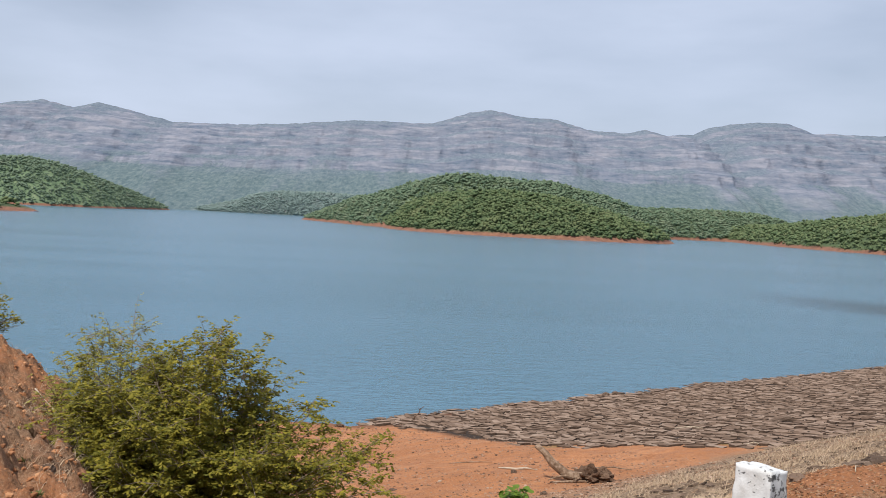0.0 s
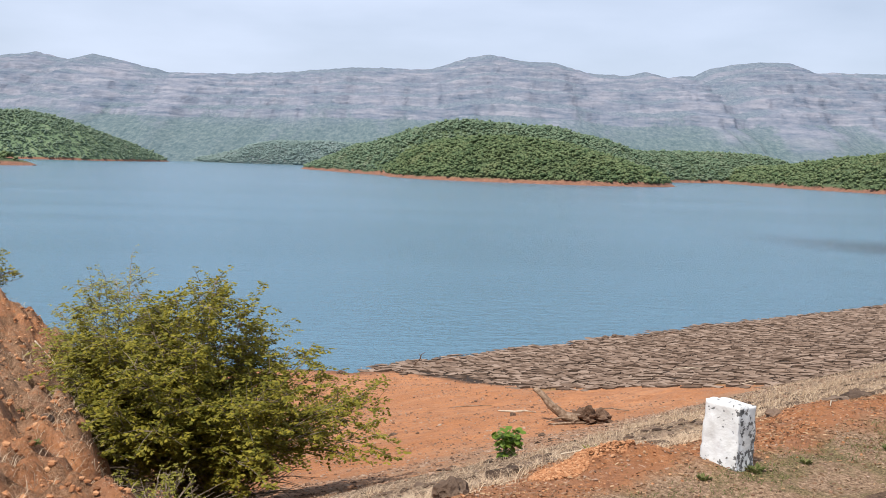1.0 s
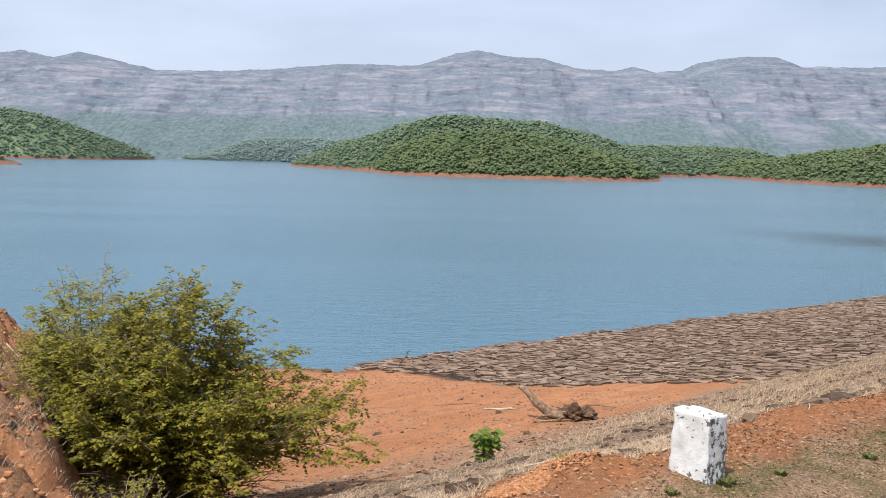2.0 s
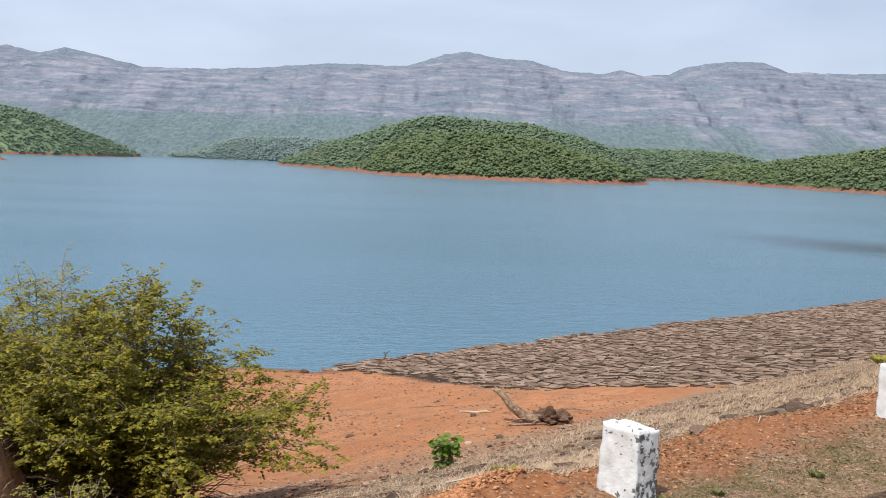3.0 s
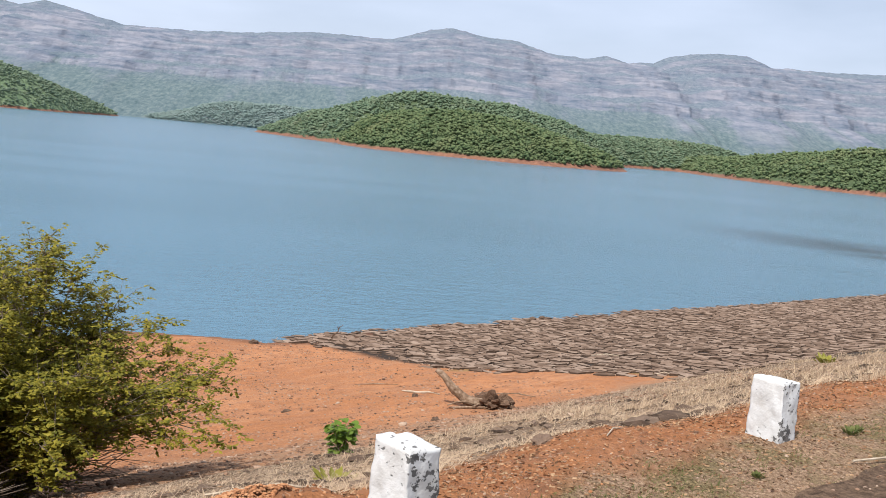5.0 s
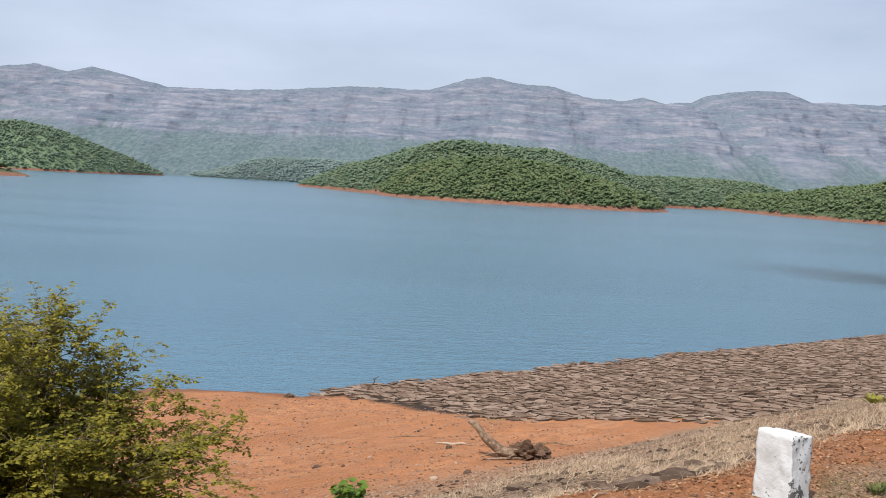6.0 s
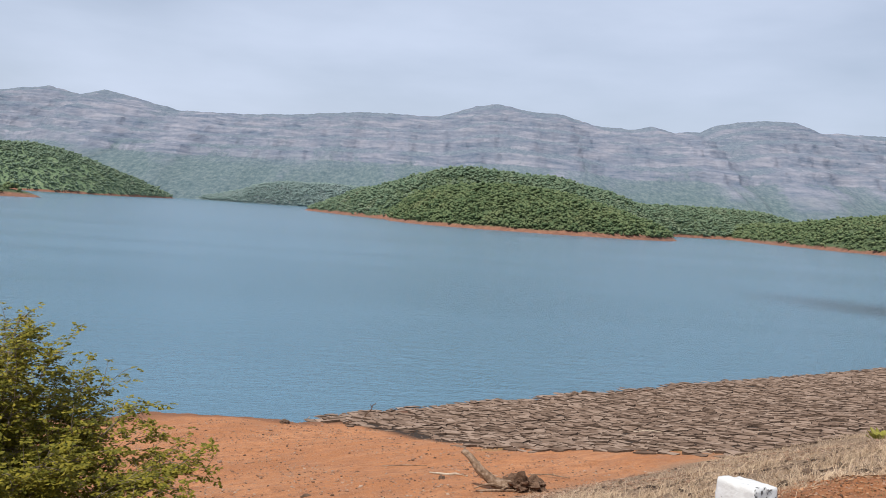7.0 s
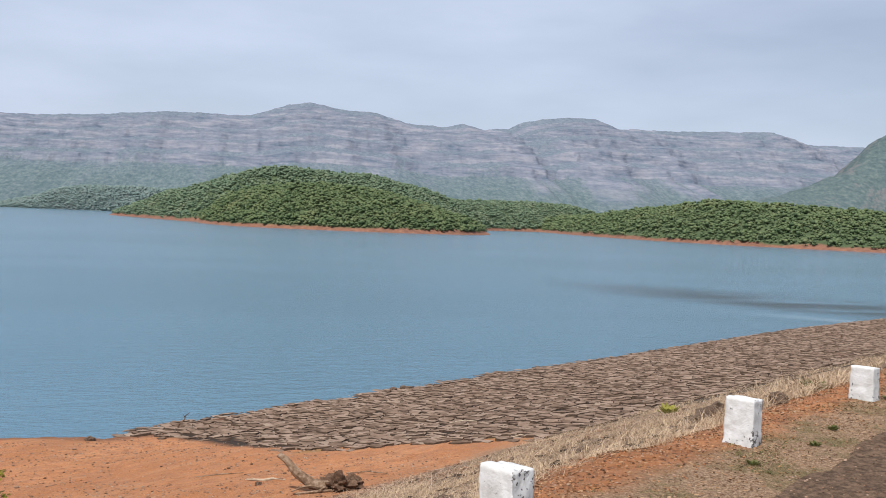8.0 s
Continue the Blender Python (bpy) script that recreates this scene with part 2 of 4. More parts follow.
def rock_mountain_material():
    n = Nodes("hazed_banded_basalt")
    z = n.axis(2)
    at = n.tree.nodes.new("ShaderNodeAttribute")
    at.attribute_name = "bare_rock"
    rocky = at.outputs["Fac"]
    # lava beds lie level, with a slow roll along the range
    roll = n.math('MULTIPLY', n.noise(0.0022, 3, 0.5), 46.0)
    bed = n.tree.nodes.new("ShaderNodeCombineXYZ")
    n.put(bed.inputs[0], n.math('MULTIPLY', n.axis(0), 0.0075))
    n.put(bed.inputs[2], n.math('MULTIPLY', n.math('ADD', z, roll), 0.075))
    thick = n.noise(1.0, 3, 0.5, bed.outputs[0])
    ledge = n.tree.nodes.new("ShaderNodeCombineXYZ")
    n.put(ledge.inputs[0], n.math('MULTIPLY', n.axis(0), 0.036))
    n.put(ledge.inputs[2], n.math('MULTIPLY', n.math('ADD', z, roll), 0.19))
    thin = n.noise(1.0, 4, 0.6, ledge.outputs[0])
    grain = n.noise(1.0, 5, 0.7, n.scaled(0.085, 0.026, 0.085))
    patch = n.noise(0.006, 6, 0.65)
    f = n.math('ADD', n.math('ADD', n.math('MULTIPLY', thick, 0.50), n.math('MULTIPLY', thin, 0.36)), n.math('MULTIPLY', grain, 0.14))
    # haze blue is mixed into every tone here; the darkest beds carry ledge shade
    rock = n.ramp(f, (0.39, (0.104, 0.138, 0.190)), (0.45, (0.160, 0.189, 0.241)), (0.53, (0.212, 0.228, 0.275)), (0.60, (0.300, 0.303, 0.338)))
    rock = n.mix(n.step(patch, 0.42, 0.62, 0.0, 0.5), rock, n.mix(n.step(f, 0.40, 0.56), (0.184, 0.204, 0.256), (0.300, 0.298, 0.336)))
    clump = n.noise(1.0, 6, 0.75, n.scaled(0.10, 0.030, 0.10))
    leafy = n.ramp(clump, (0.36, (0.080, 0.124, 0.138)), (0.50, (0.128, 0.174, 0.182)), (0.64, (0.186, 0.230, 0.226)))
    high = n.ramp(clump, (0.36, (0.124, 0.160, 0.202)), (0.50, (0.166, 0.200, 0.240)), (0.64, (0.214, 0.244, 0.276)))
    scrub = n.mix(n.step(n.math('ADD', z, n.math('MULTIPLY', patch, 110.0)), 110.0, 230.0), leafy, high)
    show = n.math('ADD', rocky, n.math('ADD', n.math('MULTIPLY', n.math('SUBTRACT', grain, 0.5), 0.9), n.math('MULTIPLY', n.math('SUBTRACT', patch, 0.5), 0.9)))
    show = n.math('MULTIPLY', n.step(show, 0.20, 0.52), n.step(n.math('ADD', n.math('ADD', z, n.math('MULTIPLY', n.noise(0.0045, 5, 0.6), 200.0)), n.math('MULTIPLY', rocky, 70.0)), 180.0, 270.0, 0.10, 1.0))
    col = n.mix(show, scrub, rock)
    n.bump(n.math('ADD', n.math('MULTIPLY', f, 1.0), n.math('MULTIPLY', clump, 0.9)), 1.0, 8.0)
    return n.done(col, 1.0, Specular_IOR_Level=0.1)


def spur_material():
    n = Nodes("hazed_scrub_slope")
    patch = n.noise(0.010, 6, 0.7)
    fine = n.noise(1.0, 6, 0.78, n.scaled(0.10, 0.05, 0.10))
    # distance haze is mixed into the scrub colours
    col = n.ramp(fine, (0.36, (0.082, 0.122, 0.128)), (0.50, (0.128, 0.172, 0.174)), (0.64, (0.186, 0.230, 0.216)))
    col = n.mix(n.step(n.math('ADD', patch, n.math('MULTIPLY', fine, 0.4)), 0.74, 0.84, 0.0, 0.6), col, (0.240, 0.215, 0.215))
    n.bump(fine, 1.0, 9.0)
    return n.done(col, 1.0, Specular_IOR_Level=0.1)


def leaf_material(name, dark, mid, light, gloss=0.55, through_light=0.3, patch=3.0):
    n = Nodes(name)
    r = n.island()
    col = n.ramp(r, (0.0, dark), (0.5, mid), (1.0, light))
    col = n.mix(n.math('MULTIPLY', n.noise(patch, 4), 0.35), col, dark)
    if patch < 1:
        col = n.mix(n.step(n.noise(patch * 1.7, 5, 0.65), 0.52, 0.72, 0.0, 0.45), col, (light[0] * 1.5, light[1] * 1.2, light[2] * 1.3))
    if patch < 1:
        # twig and leaf relief of the crowns
        n.bump(n.noise(0.9, 4, 0.7), 1.0, 0.5)
        col = n.mix(n.step(n.noise(0.055, 4, 0.65), 0.44, 0.62, 0.0, 0.32), col, (light[0] * 1.12, light[1] * 1.08, light[2] * 1.05))
    mat = n.done(col, gloss, Specular_IOR_Level=0.25)
    if through_light:
        t = n.tree
        tr = t.nodes.new("ShaderNodeBsdfTranslucent")
        n.put(tr.inputs["Color"], n.mix(0.5, col, light))
        mx = t.nodes.new("ShaderNodeMixShader")
        mx.inputs[0].default_value = through_light
        t.links.new(n.bsdf.outputs[0], mx.inputs[1])
        t.links.new(tr.outputs[0], mx.inputs[2])
        t.links.new(mx.outputs[0], t.nodes["Material Output"].inputs["Surface"])
    return mat


def plain(name, dark, mid, light, scale, bump=0.6, dist=0.02, rough=0.9, per="none"):
    n = Nodes(name)
    f = n.noise(scale, 6, 0.65)
    if per == "island":
        f = n.math('ADD', n.math('MULTIPLY', f, 0.6), n.math('MULTIPLY', n.island(), 0.4))
    if per == "single":
        f = n.math('ADD', n.math('MULTIPLY', f, 0.6), n.math('MULTIPLY', n.single(), 0.4))
    col = n.ramp(f, (0.28, dark), (0.5, mid), (0.75, light))
    n.bump(n.noise(scale * 3, 5, 0.7), bump, dist)
    return n.done(col, rough, Specular_IOR_Level=0.12)


def whitewash_material(name, hold):
    n = Nodes(name)
    ob = n.tree.nodes.new("ShaderNodeObjectInfo")
    shift = n.tree.nodes.new("ShaderNodeVectorMath")
    n.put(shift.inputs[0], n.coord)
    n.put(shift.inputs[1], ob.outputs["Location"])
    v = shift.outputs[0]
    chip = n.noise(32, 5, 0.6, v, 0.1)
    big = n.noise(5.0, 3, 0.5, v)
    z = n.axis(2)
    x = n.axis(1)
    # the road side and the foot have lost the most paint
    low = n.step(z, 0.17, 0.0, 0.0, 0.07)
    side = n.step(x, -0.06, -0.13, 0.0, 0.085)
    worn = n.math('ADD', n.math('ADD', chip, n.math('MULTIPLY', n.math('SUBTRACT', big, 0.5), 0.6)), n.math('ADD', low, side))
    bare = n.step(worn, hold, hold + 0.015)
    paint = n.ramp(n.noise(9, 5, 0.6, v), (0.3, (0.52, 0.505, 0.48)), (0.6, (0.66, 0.66, 0.65)), (0.9, (0.74, 0.74, 0.74)))
    stone = n.ramp(n.noise(40, 4, 0.6, v), (0.3, (0.07, 0.07, 0.07)), (0.7, (0.19, 0.18, 0.17)))
    n.bump(n.math('ADD', n.math('MULTIPLY', n.math('SUBTRACT', 1.0, bare), 0.6), n.noise(22, 5, 0.65, v)), 0.6, 0.012)
    return n.done(n.mix(bare, paint, stone), 0.88, Specular_IOR_Level=0.2)


M_SOIL = ground_material()
M_ASPHALT = asphalt_material()
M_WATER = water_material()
M_HILL = hill_material(-7.2, "wooded_hill_soil")
M_HILL_FAR_HAZED = hill_material(-7.2, "hazed_far_hill_soil", 1.9)
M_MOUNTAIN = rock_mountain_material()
M_SPUR_HAZED = spur_material()
# leaf green of the back hump, with its haze put into the colour
M_WOODS_BACK_HAZED = leaf_material("hazed_back_woods_leaves", (0.078, 0.124, 0.076), (0.116, 0.166, 0.098), (0.160, 0.202, 0.122), 0.9, 0.0, 0.02)
M_WOODS = leaf_material("woods_leaves", (0.052, 0.086, 0.036), (0.088, 0.126, 0.052), (0.140, 0.170, 0.074), 0.8, 0.0, 0.025)
M_WOODS_SHORE = leaf_material("shore_woods_leaves", (0.056, 0.090, 0.040), (0.096, 0.136, 0.058), (0.150, 0.182, 0.084), 0.85, 0.0, 0.02)
# these two leaf colours are paled towards blue-green to carry distance haze
M_WOODS_FAR_HAZED = leaf_material("hazed_far_woods_leaves", (0.100, 0.150, 0.100), (0.132, 0.184, 0.118), (0.168, 0.216, 0.140), 0.8, 0.0, 0.02)
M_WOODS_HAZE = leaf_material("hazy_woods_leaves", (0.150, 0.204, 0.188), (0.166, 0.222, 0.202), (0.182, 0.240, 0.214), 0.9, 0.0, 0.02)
M_BUSH = leaf_material("bush_leaves", (0.085, 0.092, 0.010), (0.200, 0.175, 0.018), (0.36, 0.295, 0.036), 0.7)
M_BUSH_PALE = leaf_material("pale_bush_leaves", (0.15, 0.145, 0.022), (0.27, 0.25, 0.04), (0.40, 0.36, 0.08))
M_SAPLING = leaf_material("sapling_leaves", (0.065, 0.125, 0.015), (0.125, 0.20, 0.024), (0.23, 0.31, 0.05))
M_STEM = plain("grey_brown_bark", (0.10, 0.078, 0.058), (0.22, 0.17, 0.125), (0.37, 0.30, 0.235), 14)
M_WOOD = plain("weathered_driftwood", (0.075, 0.045, 0.028), (0.22, 0.145, 0.095), (0.42, 0.32, 0.235), 7, 0.9, 0.03)
M_ROOTBALL = plain("earthy_root_wood", (0.045, 0.027, 0.017), (0.14, 0.082, 0.053), (0.32, 0.215, 0.145), 5, 1.0, 0.08)
M_PALEWOOD = plain("bleached_wood", (0.30, 0.22, 0.15), (0.48, 0.39, 0.29), (0.62, 0.53, 0.42), 11)
M_PITCH = plain("pitching_stone", (0.118, 0.075, 0.051), (0.210, 0.141, 0.100), (0.315, 0.228, 0.172), 2.4, 1.0, 0.05, 0.92, "island")
M_PITCH_ONE = plain("pitching_stone_single", (0.118, 0.075, 0.051), (0.210, 0.141, 0.100), (0.315, 0.228, 0.172), 2.4, 1.0, 0.05, 0.92, "single")
M_DARKROCK = plain("dark_slope_rock", (0.034, 0.022, 0.015), (0.115, 0.075, 0.052), (0.24, 0.168, 0.12), 6, 0.9, 0.05, 0.92, "island")
M_PEBBLE = plain("pebbles", (0.08, 0.048, 0.033), (0.24, 0.135, 0.085), (0.40, 0.29, 0.21), 3, 0.3, 0.01, 0.9, "island")
M_GRASS = leaf_material("dry_grass", (0.27, 0.18, 0.115), (0.52, 0.375, 0.245), (0.69, 0.54, 0.375), 0.85, 0.15)
M_STRAW = leaf_material("orange_crumbs", (0.25, 0.108, 0.048), (0.41, 0.185, 0.084), (0.52, 0.285, 0.15), 0.95, 0.0)
M_WEED = leaf_material("green_weeds", (0.065, 0.085, 0.02), (0.125, 0.142, 0.04), (0.21, 0.205, 0.075), 0.7)
M_WHITE = whitewash_material("chipped_whitewash", 0.69)
M_WHITE_WORN = whitewash_material("flaking_whitewash", 0.635)
M_JOINT_SHADE = plain("shaded_joint_stone", (0.046, 0.030, 0.021), (0.085, 0.056, 0.040), (0.14, 0.096, 0.068), 5, 0.6, 0.03)
M_LITTER = plain("straw_and_leaf_litter", (0.075, 0.042, 0.024), (0.27, 0.150, 0.080), (0.44, 0.295, 0.175), 1.5, 0.2, 0.005, 0.9, "island")
M_CLOD = plain("earth_clods", (0.20, 0.088, 0.042), (0.40, 0.18, 0.083), (0.54, 0.30, 0.16), 6, 0.8, 0.03, 0.97, "island")


# ---- builders ----
TURN = 36.64                      # the road's direction
BASE = pose(1.679, 3.811, 0, 0, 0, TURN)   # x along the road, y towards the lake


def link_mesh(name, verts, faces, material, smooth=False):
    me = bpy.data.meshes.new(name)
    me.from_pydata(verts, [], faces)
    me.materials.append(material)
    if smooth:
        me.polygons.foreach_set("use_smooth", [True] * len(me.polygons))
    me.update()
    return me


def part(name, bm, material, parent, label=""):
    """Links a bmesh (or a mesh) as one mesh object under a thing or a part."""
    if isinstance(bm, bmesh.types.BMesh):
        me = bpy.data.meshes.new(name)
        bm.to_mesh(me)
        bm.free()
        me.materials.append(material)
    else:
        me = bm
    ob = new(name, me)
    ob.parent = parent
    if label:
        tagged(ob, label)
    return ob


def thing(name, m, label, category, group="", kind=""):
    ob = new(name)
    ob.matrix_world = m
    ob.empty_display_size = 0.1
    return tagged(ob, label, category, group, kind)


def lump(me_verts, me_faces, centre, size, rnd, rough=0.25, turn=None):
    """Adds a rough icosahedron to the lists."""
    k = len(me_verts)
    j = ICO * (1 + rnd.uniform(-rough, rough, (12, 1)))
    a = rnd.uniform(0, 6.28) if turn is None else turn
    c, s = math.cos(a), math.sin(a)
    j = j * np.array(size)
    x, y = j[:, 0] * c - j[:, 1] * s, j[:, 0] * s + j[:, 1] * c
    for p in zip(x + centre[0], y + centre[1], j[:, 2] + centre[2]):
        me_verts.append(p)
    for f in ICO_F:
        me_faces.append((f[0] + k, f[1] + k, f[2] + k))


_b = bmesh.new()
bmesh.ops.create_icosphere(_b, subdivisions=1, radius=1)
ICO = np.array([v.co[:] for v in _b.verts])
ICO_F = [tuple(v.index for v in f.verts) for f in _b.faces]
_b.free()


def tube(bm, points, radii, sides=6):
    """A tapered, bent tube through the points."""
    rings = []
    for k, p in enumerate(points):
        p = Vector(p)
        q = Vector(points[min(k + 1, len(points) - 1)]) - Vector(points[max(k - 1, 0)])
        q.normalize()
        a = q.orthogonal().normalized()
        b = q.cross(a)
        r = radii[k]
        rings.append([bm.verts.new(p + a * r * math.cos(6.2832 * i / sides) + b * r * math.sin(6.2832 * i / sides)) for i in range(sides)])
    for r0, r1 in zip(rings, rings[1:]):
        for i in range(sides):
            bm.faces.new((r0[i], r0[(i + 1) % sides], r1[(i + 1) % sides], r1[i]))
    bm.faces.new(rings[0][::-1])
    bm.faces.new(rings[-1])


def fbm(x, y, seed=0.0):
    return noise.fractal(Vector((x, y, seed)), 1.0, 2.0, 5)


def ease(x, a, b):
    t = min(1.0, max(0.0, (x - a) / (b - a)))
    return t * t * (3 - 2 * t)


# ---- the bank ----
PROFILE_D = (-400, -30, -9.0, -6.4, -5.6, -1.0, 0.0, 0.35, 1.05, 2.6, 6.2, 7.3, 10.6, 14.0, 17.6, 21.1, 26.4, 31.7, 39.6, 52.8, 120, 5000)
PROFILE_Z = (-16, -12, -0.9, -0.02, 0.0, 0.0, 0.0, -0.04, -0.30, -1.10, -2.52, -2.95, -4.22, -5.55, -6.95, -7.45, -8.40, -9.15, -10.05, -11.6, -16, -16)
WATER_Z = -10.08


def bank_edge(d):
    return float(np.interp(d, (2, 5, 7, 9, 12, 14, 16, 20, 24, 32), (-1.5, -1.1, -0.85, -0.5, 0.1, 0.75, 1.35, 2.3, 2.8, 3.4))) + 0.15 * math.sin(d * 0.7) + 0.35 * fbm(d * 0.5, 3.0, 4.0) + 0.2 * fbm(d * 1.9, 3.0, 5.0)


def bank_height(s, d):
    z = float(np.interp(d, PROFILE_D, PROFILE_Z))
    if 1.0 < d < 60:
        # eroded earth bank that rises beyond the low s end
        e = bank_edge(d)
        far = 1 - ease(d, 29.0, 36.0)
        up = float(np.interp(d, (2, 5, 8, 12, 16, 20, 24, 32), (0.0, 0.8, 1.9, 3.2, 4.6, 5.8, 6.3, 6.0))) * far
        z += up * (0.66 * ease(e - s, -0.3, 0.9) + 0.34 * ease(e - s, -0.8, 4.0)) + 0.09 * max(0.0, min(12.0, e - s)) * ease(d, 3, 12) * far
        if s < e + 1.2 and d < 40:
            z += ease(e + 1.2 - s, 0, 1.5) * ease(d, 2, 6) * (0.26 * fbm(s * 0.8, d * 0.8, 91) + 0.30 * fbm(s * 2.2, d * 1.6, 92) + 0.09 * fbm(s * 5, d * 4, 93) + 0.04 * fbm(s * 13, d * 11, 95) - 0.10 * max(0.0, 0.25 - abs(fbm(s * 1.1, d * 0.35, 94))) * 4 * ease(e + 0.6 - s, 0, 1.0))
        if s > 40:
            z -= float(np.interp(s, (40, 70, 108, 134, 300), (0, 0.15, 0.25, 0.55, 0.8))) * ease(d, 8, 30)
        if s < 22:
            z += 0.52 * ease(23 - s, 0, 7) * ease(d, 28, 39)
    if 0.3 < d < 50 and s < 60:
        z += 0.10 * fbm(s * 0.25, d * 0.25, 1.0) * ease(d, 0.3, 4) + 0.035 * fbm(s * 1.3, d * 1.3, 2.0) * ease(d, 0.3, 1.5)
        if d < 9:
            z += 0.07 * fbm(s * 0.9, d * 2.2, 5.0) * ease(d, 0.8, 1.8)
    if -1.2 < d < 2.0 and -8 < s < 20:
        z += 0.02 * fbm(s * 2.5, d * 2.5, 7.0)
        # loose earth heaps on the shoulder
        for hs, hd, hh, hr in ((0.05, -0.12, 0.045, 0.55), (-0.35, 0.52, 0.10, 0.42), (-1.3, 0.35, 0.05, 0.5), (2.0, 0.55, 0.07, 0.5), (4.8, 0.6, 0.06, 0.6)):
            z += hh * math.exp(-((s - hs) ** 2 + (d - hd) ** 2) / hr ** 2) * (1 + 0.6 * fbm(s * 5, d * 5, 8.0))
    return z


def W(s, d, lift=0.0):
    """The world place on the bank."""
    return BASE @ Vector((s, d, bank_height(s, d) + lift))


def spread(*runs):
    out = []
    for a, b, n in runs:
        out += list(np.linspace(a, b, n, endpoint=False))
    return out


def build_ground():
    S = spread((-2500, -200, 10), (-200, -20, 18), (-20, -8, 20), (-8, -3, 30), (-3, 4, 110), (4, 14, 70), (14, 32, 60), (32, 80, 60), (80, 300, 40), (300, 4000, 12)) + [4000]
    D = spread((-3000, -60, 8), (-60, -8, 18), (-8, -1.2, 22), (-1.2, 3, 60), (3, 14, 120), (14, 45, 130), (45, 60, 12), (60, 300, 8), (300, 4200, 8)) + [4200]
    verts = [(s, d, bank_height(s, d)) for d in D for s in S]
    w = len(S)
    faces = [(j * w + i, j * w + i + 1, (j + 1) * w + i + 1, (j + 1) * w + i) for j in range(len(D) - 1) for i in range(w - 1)]
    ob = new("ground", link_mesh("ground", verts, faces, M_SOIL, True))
    ob.matrix_world = BASE
    return tagged(ob, "orange laterite earth bank with dry litter, gravel and eroded edges", "ground", kind="structure")


def build_road():
    """Worn asphalt with a broken edge, a few centimetres proud."""
    S = spread((-300, -12, 40), (-12, 20, 200), (20, 300, 60)) + [300]
    verts, faces = [], []
    for s in S:
        e = -0.74 + 0.10 * fbm(s * 0.8, 0.0, 11.0) + 0.06 * fbm(s * 4, 0.0, 12.0)
        for d, z in ((e, -0.03), (e - 0.05, 0.018), (-2.2, 0.03), (-3.3, 0.04), (-4.6, 0.03), (-5.75, 0.012), (-5.8, -0.05)):
            verts.append((s, d, z))
    for i in range(len(S) - 1):
        for k in range(6):
            a = i * 7 + k
            faces.append((a, a + 7, a + 8, a + 1))
    ob = new("road", link_mesh("road", verts, [f[::-1] for f in faces], M_ASPHALT, True))
    ob.matrix_world = BASE
    return tagged(ob, "worn dusty dark asphalt road with a crumbling edge", "road", kind="structure")


def build_water():
    xs = np.linspace(-2600, 3400, 25)
    ys = np.concatenate([np.linspace(-400, 400, 20), np.linspace(450, 2500, 15)])
    # the lake lies only on the far side of the bank
    verts = [(x, y, 0.0) for y in ys for x in xs]
    w = len(xs)
    faces = []
    inv = BASE.inverted()
    for j in range(len(ys) - 1):
        for i in range(w - 1):
            q = [Vector((xs[a], ys[b], 0)) for a, b in ((i, j), (i + 1, j), (i + 1, j + 1), (i, j + 1))]
            if max((inv @ p).y for p in q) > 20:
                faces.append((j * w + i, j * w + i + 1, (j + 1) * w + i + 1, (j + 1) * w + i))
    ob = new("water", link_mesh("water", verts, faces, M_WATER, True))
    ob.location.z = WATER_Z
    return tagged(ob, "calm blue-grey reservoir water with faint wind ripples", "water", kind="structure")


# ---- hills, woods and mountains ----
def ridge_samples(ridge):
    out = []
    for a, b in zip(ridge, ridge[1:]):
        n = max(2, int(math.dist(a[:2], b[:2]) / 12))
        for k in range(n):
            t = k / n
            out.append([a[i] + (b[i] - a[i]) * t for i in range(4)])
    out.append(list(ridge[-1]))
    return np.array(out)


def hill_heights(ridges, X, Y, floor=-15.0):
    """Rounded ground over crest lines of (x, y, height, half width)."""
    H = np.full(X.shape, floor)
    for r in ridges:
        p = ridge_samples(r)
        for x, y, z, w in p:
            q = ((X - x) ** 2 + (Y - y) ** 2) / (w * w)
            H = np.maximum(H, floor + (z - floor) * np.clip(1 - q, 0, 1) ** 0.85)
    return H


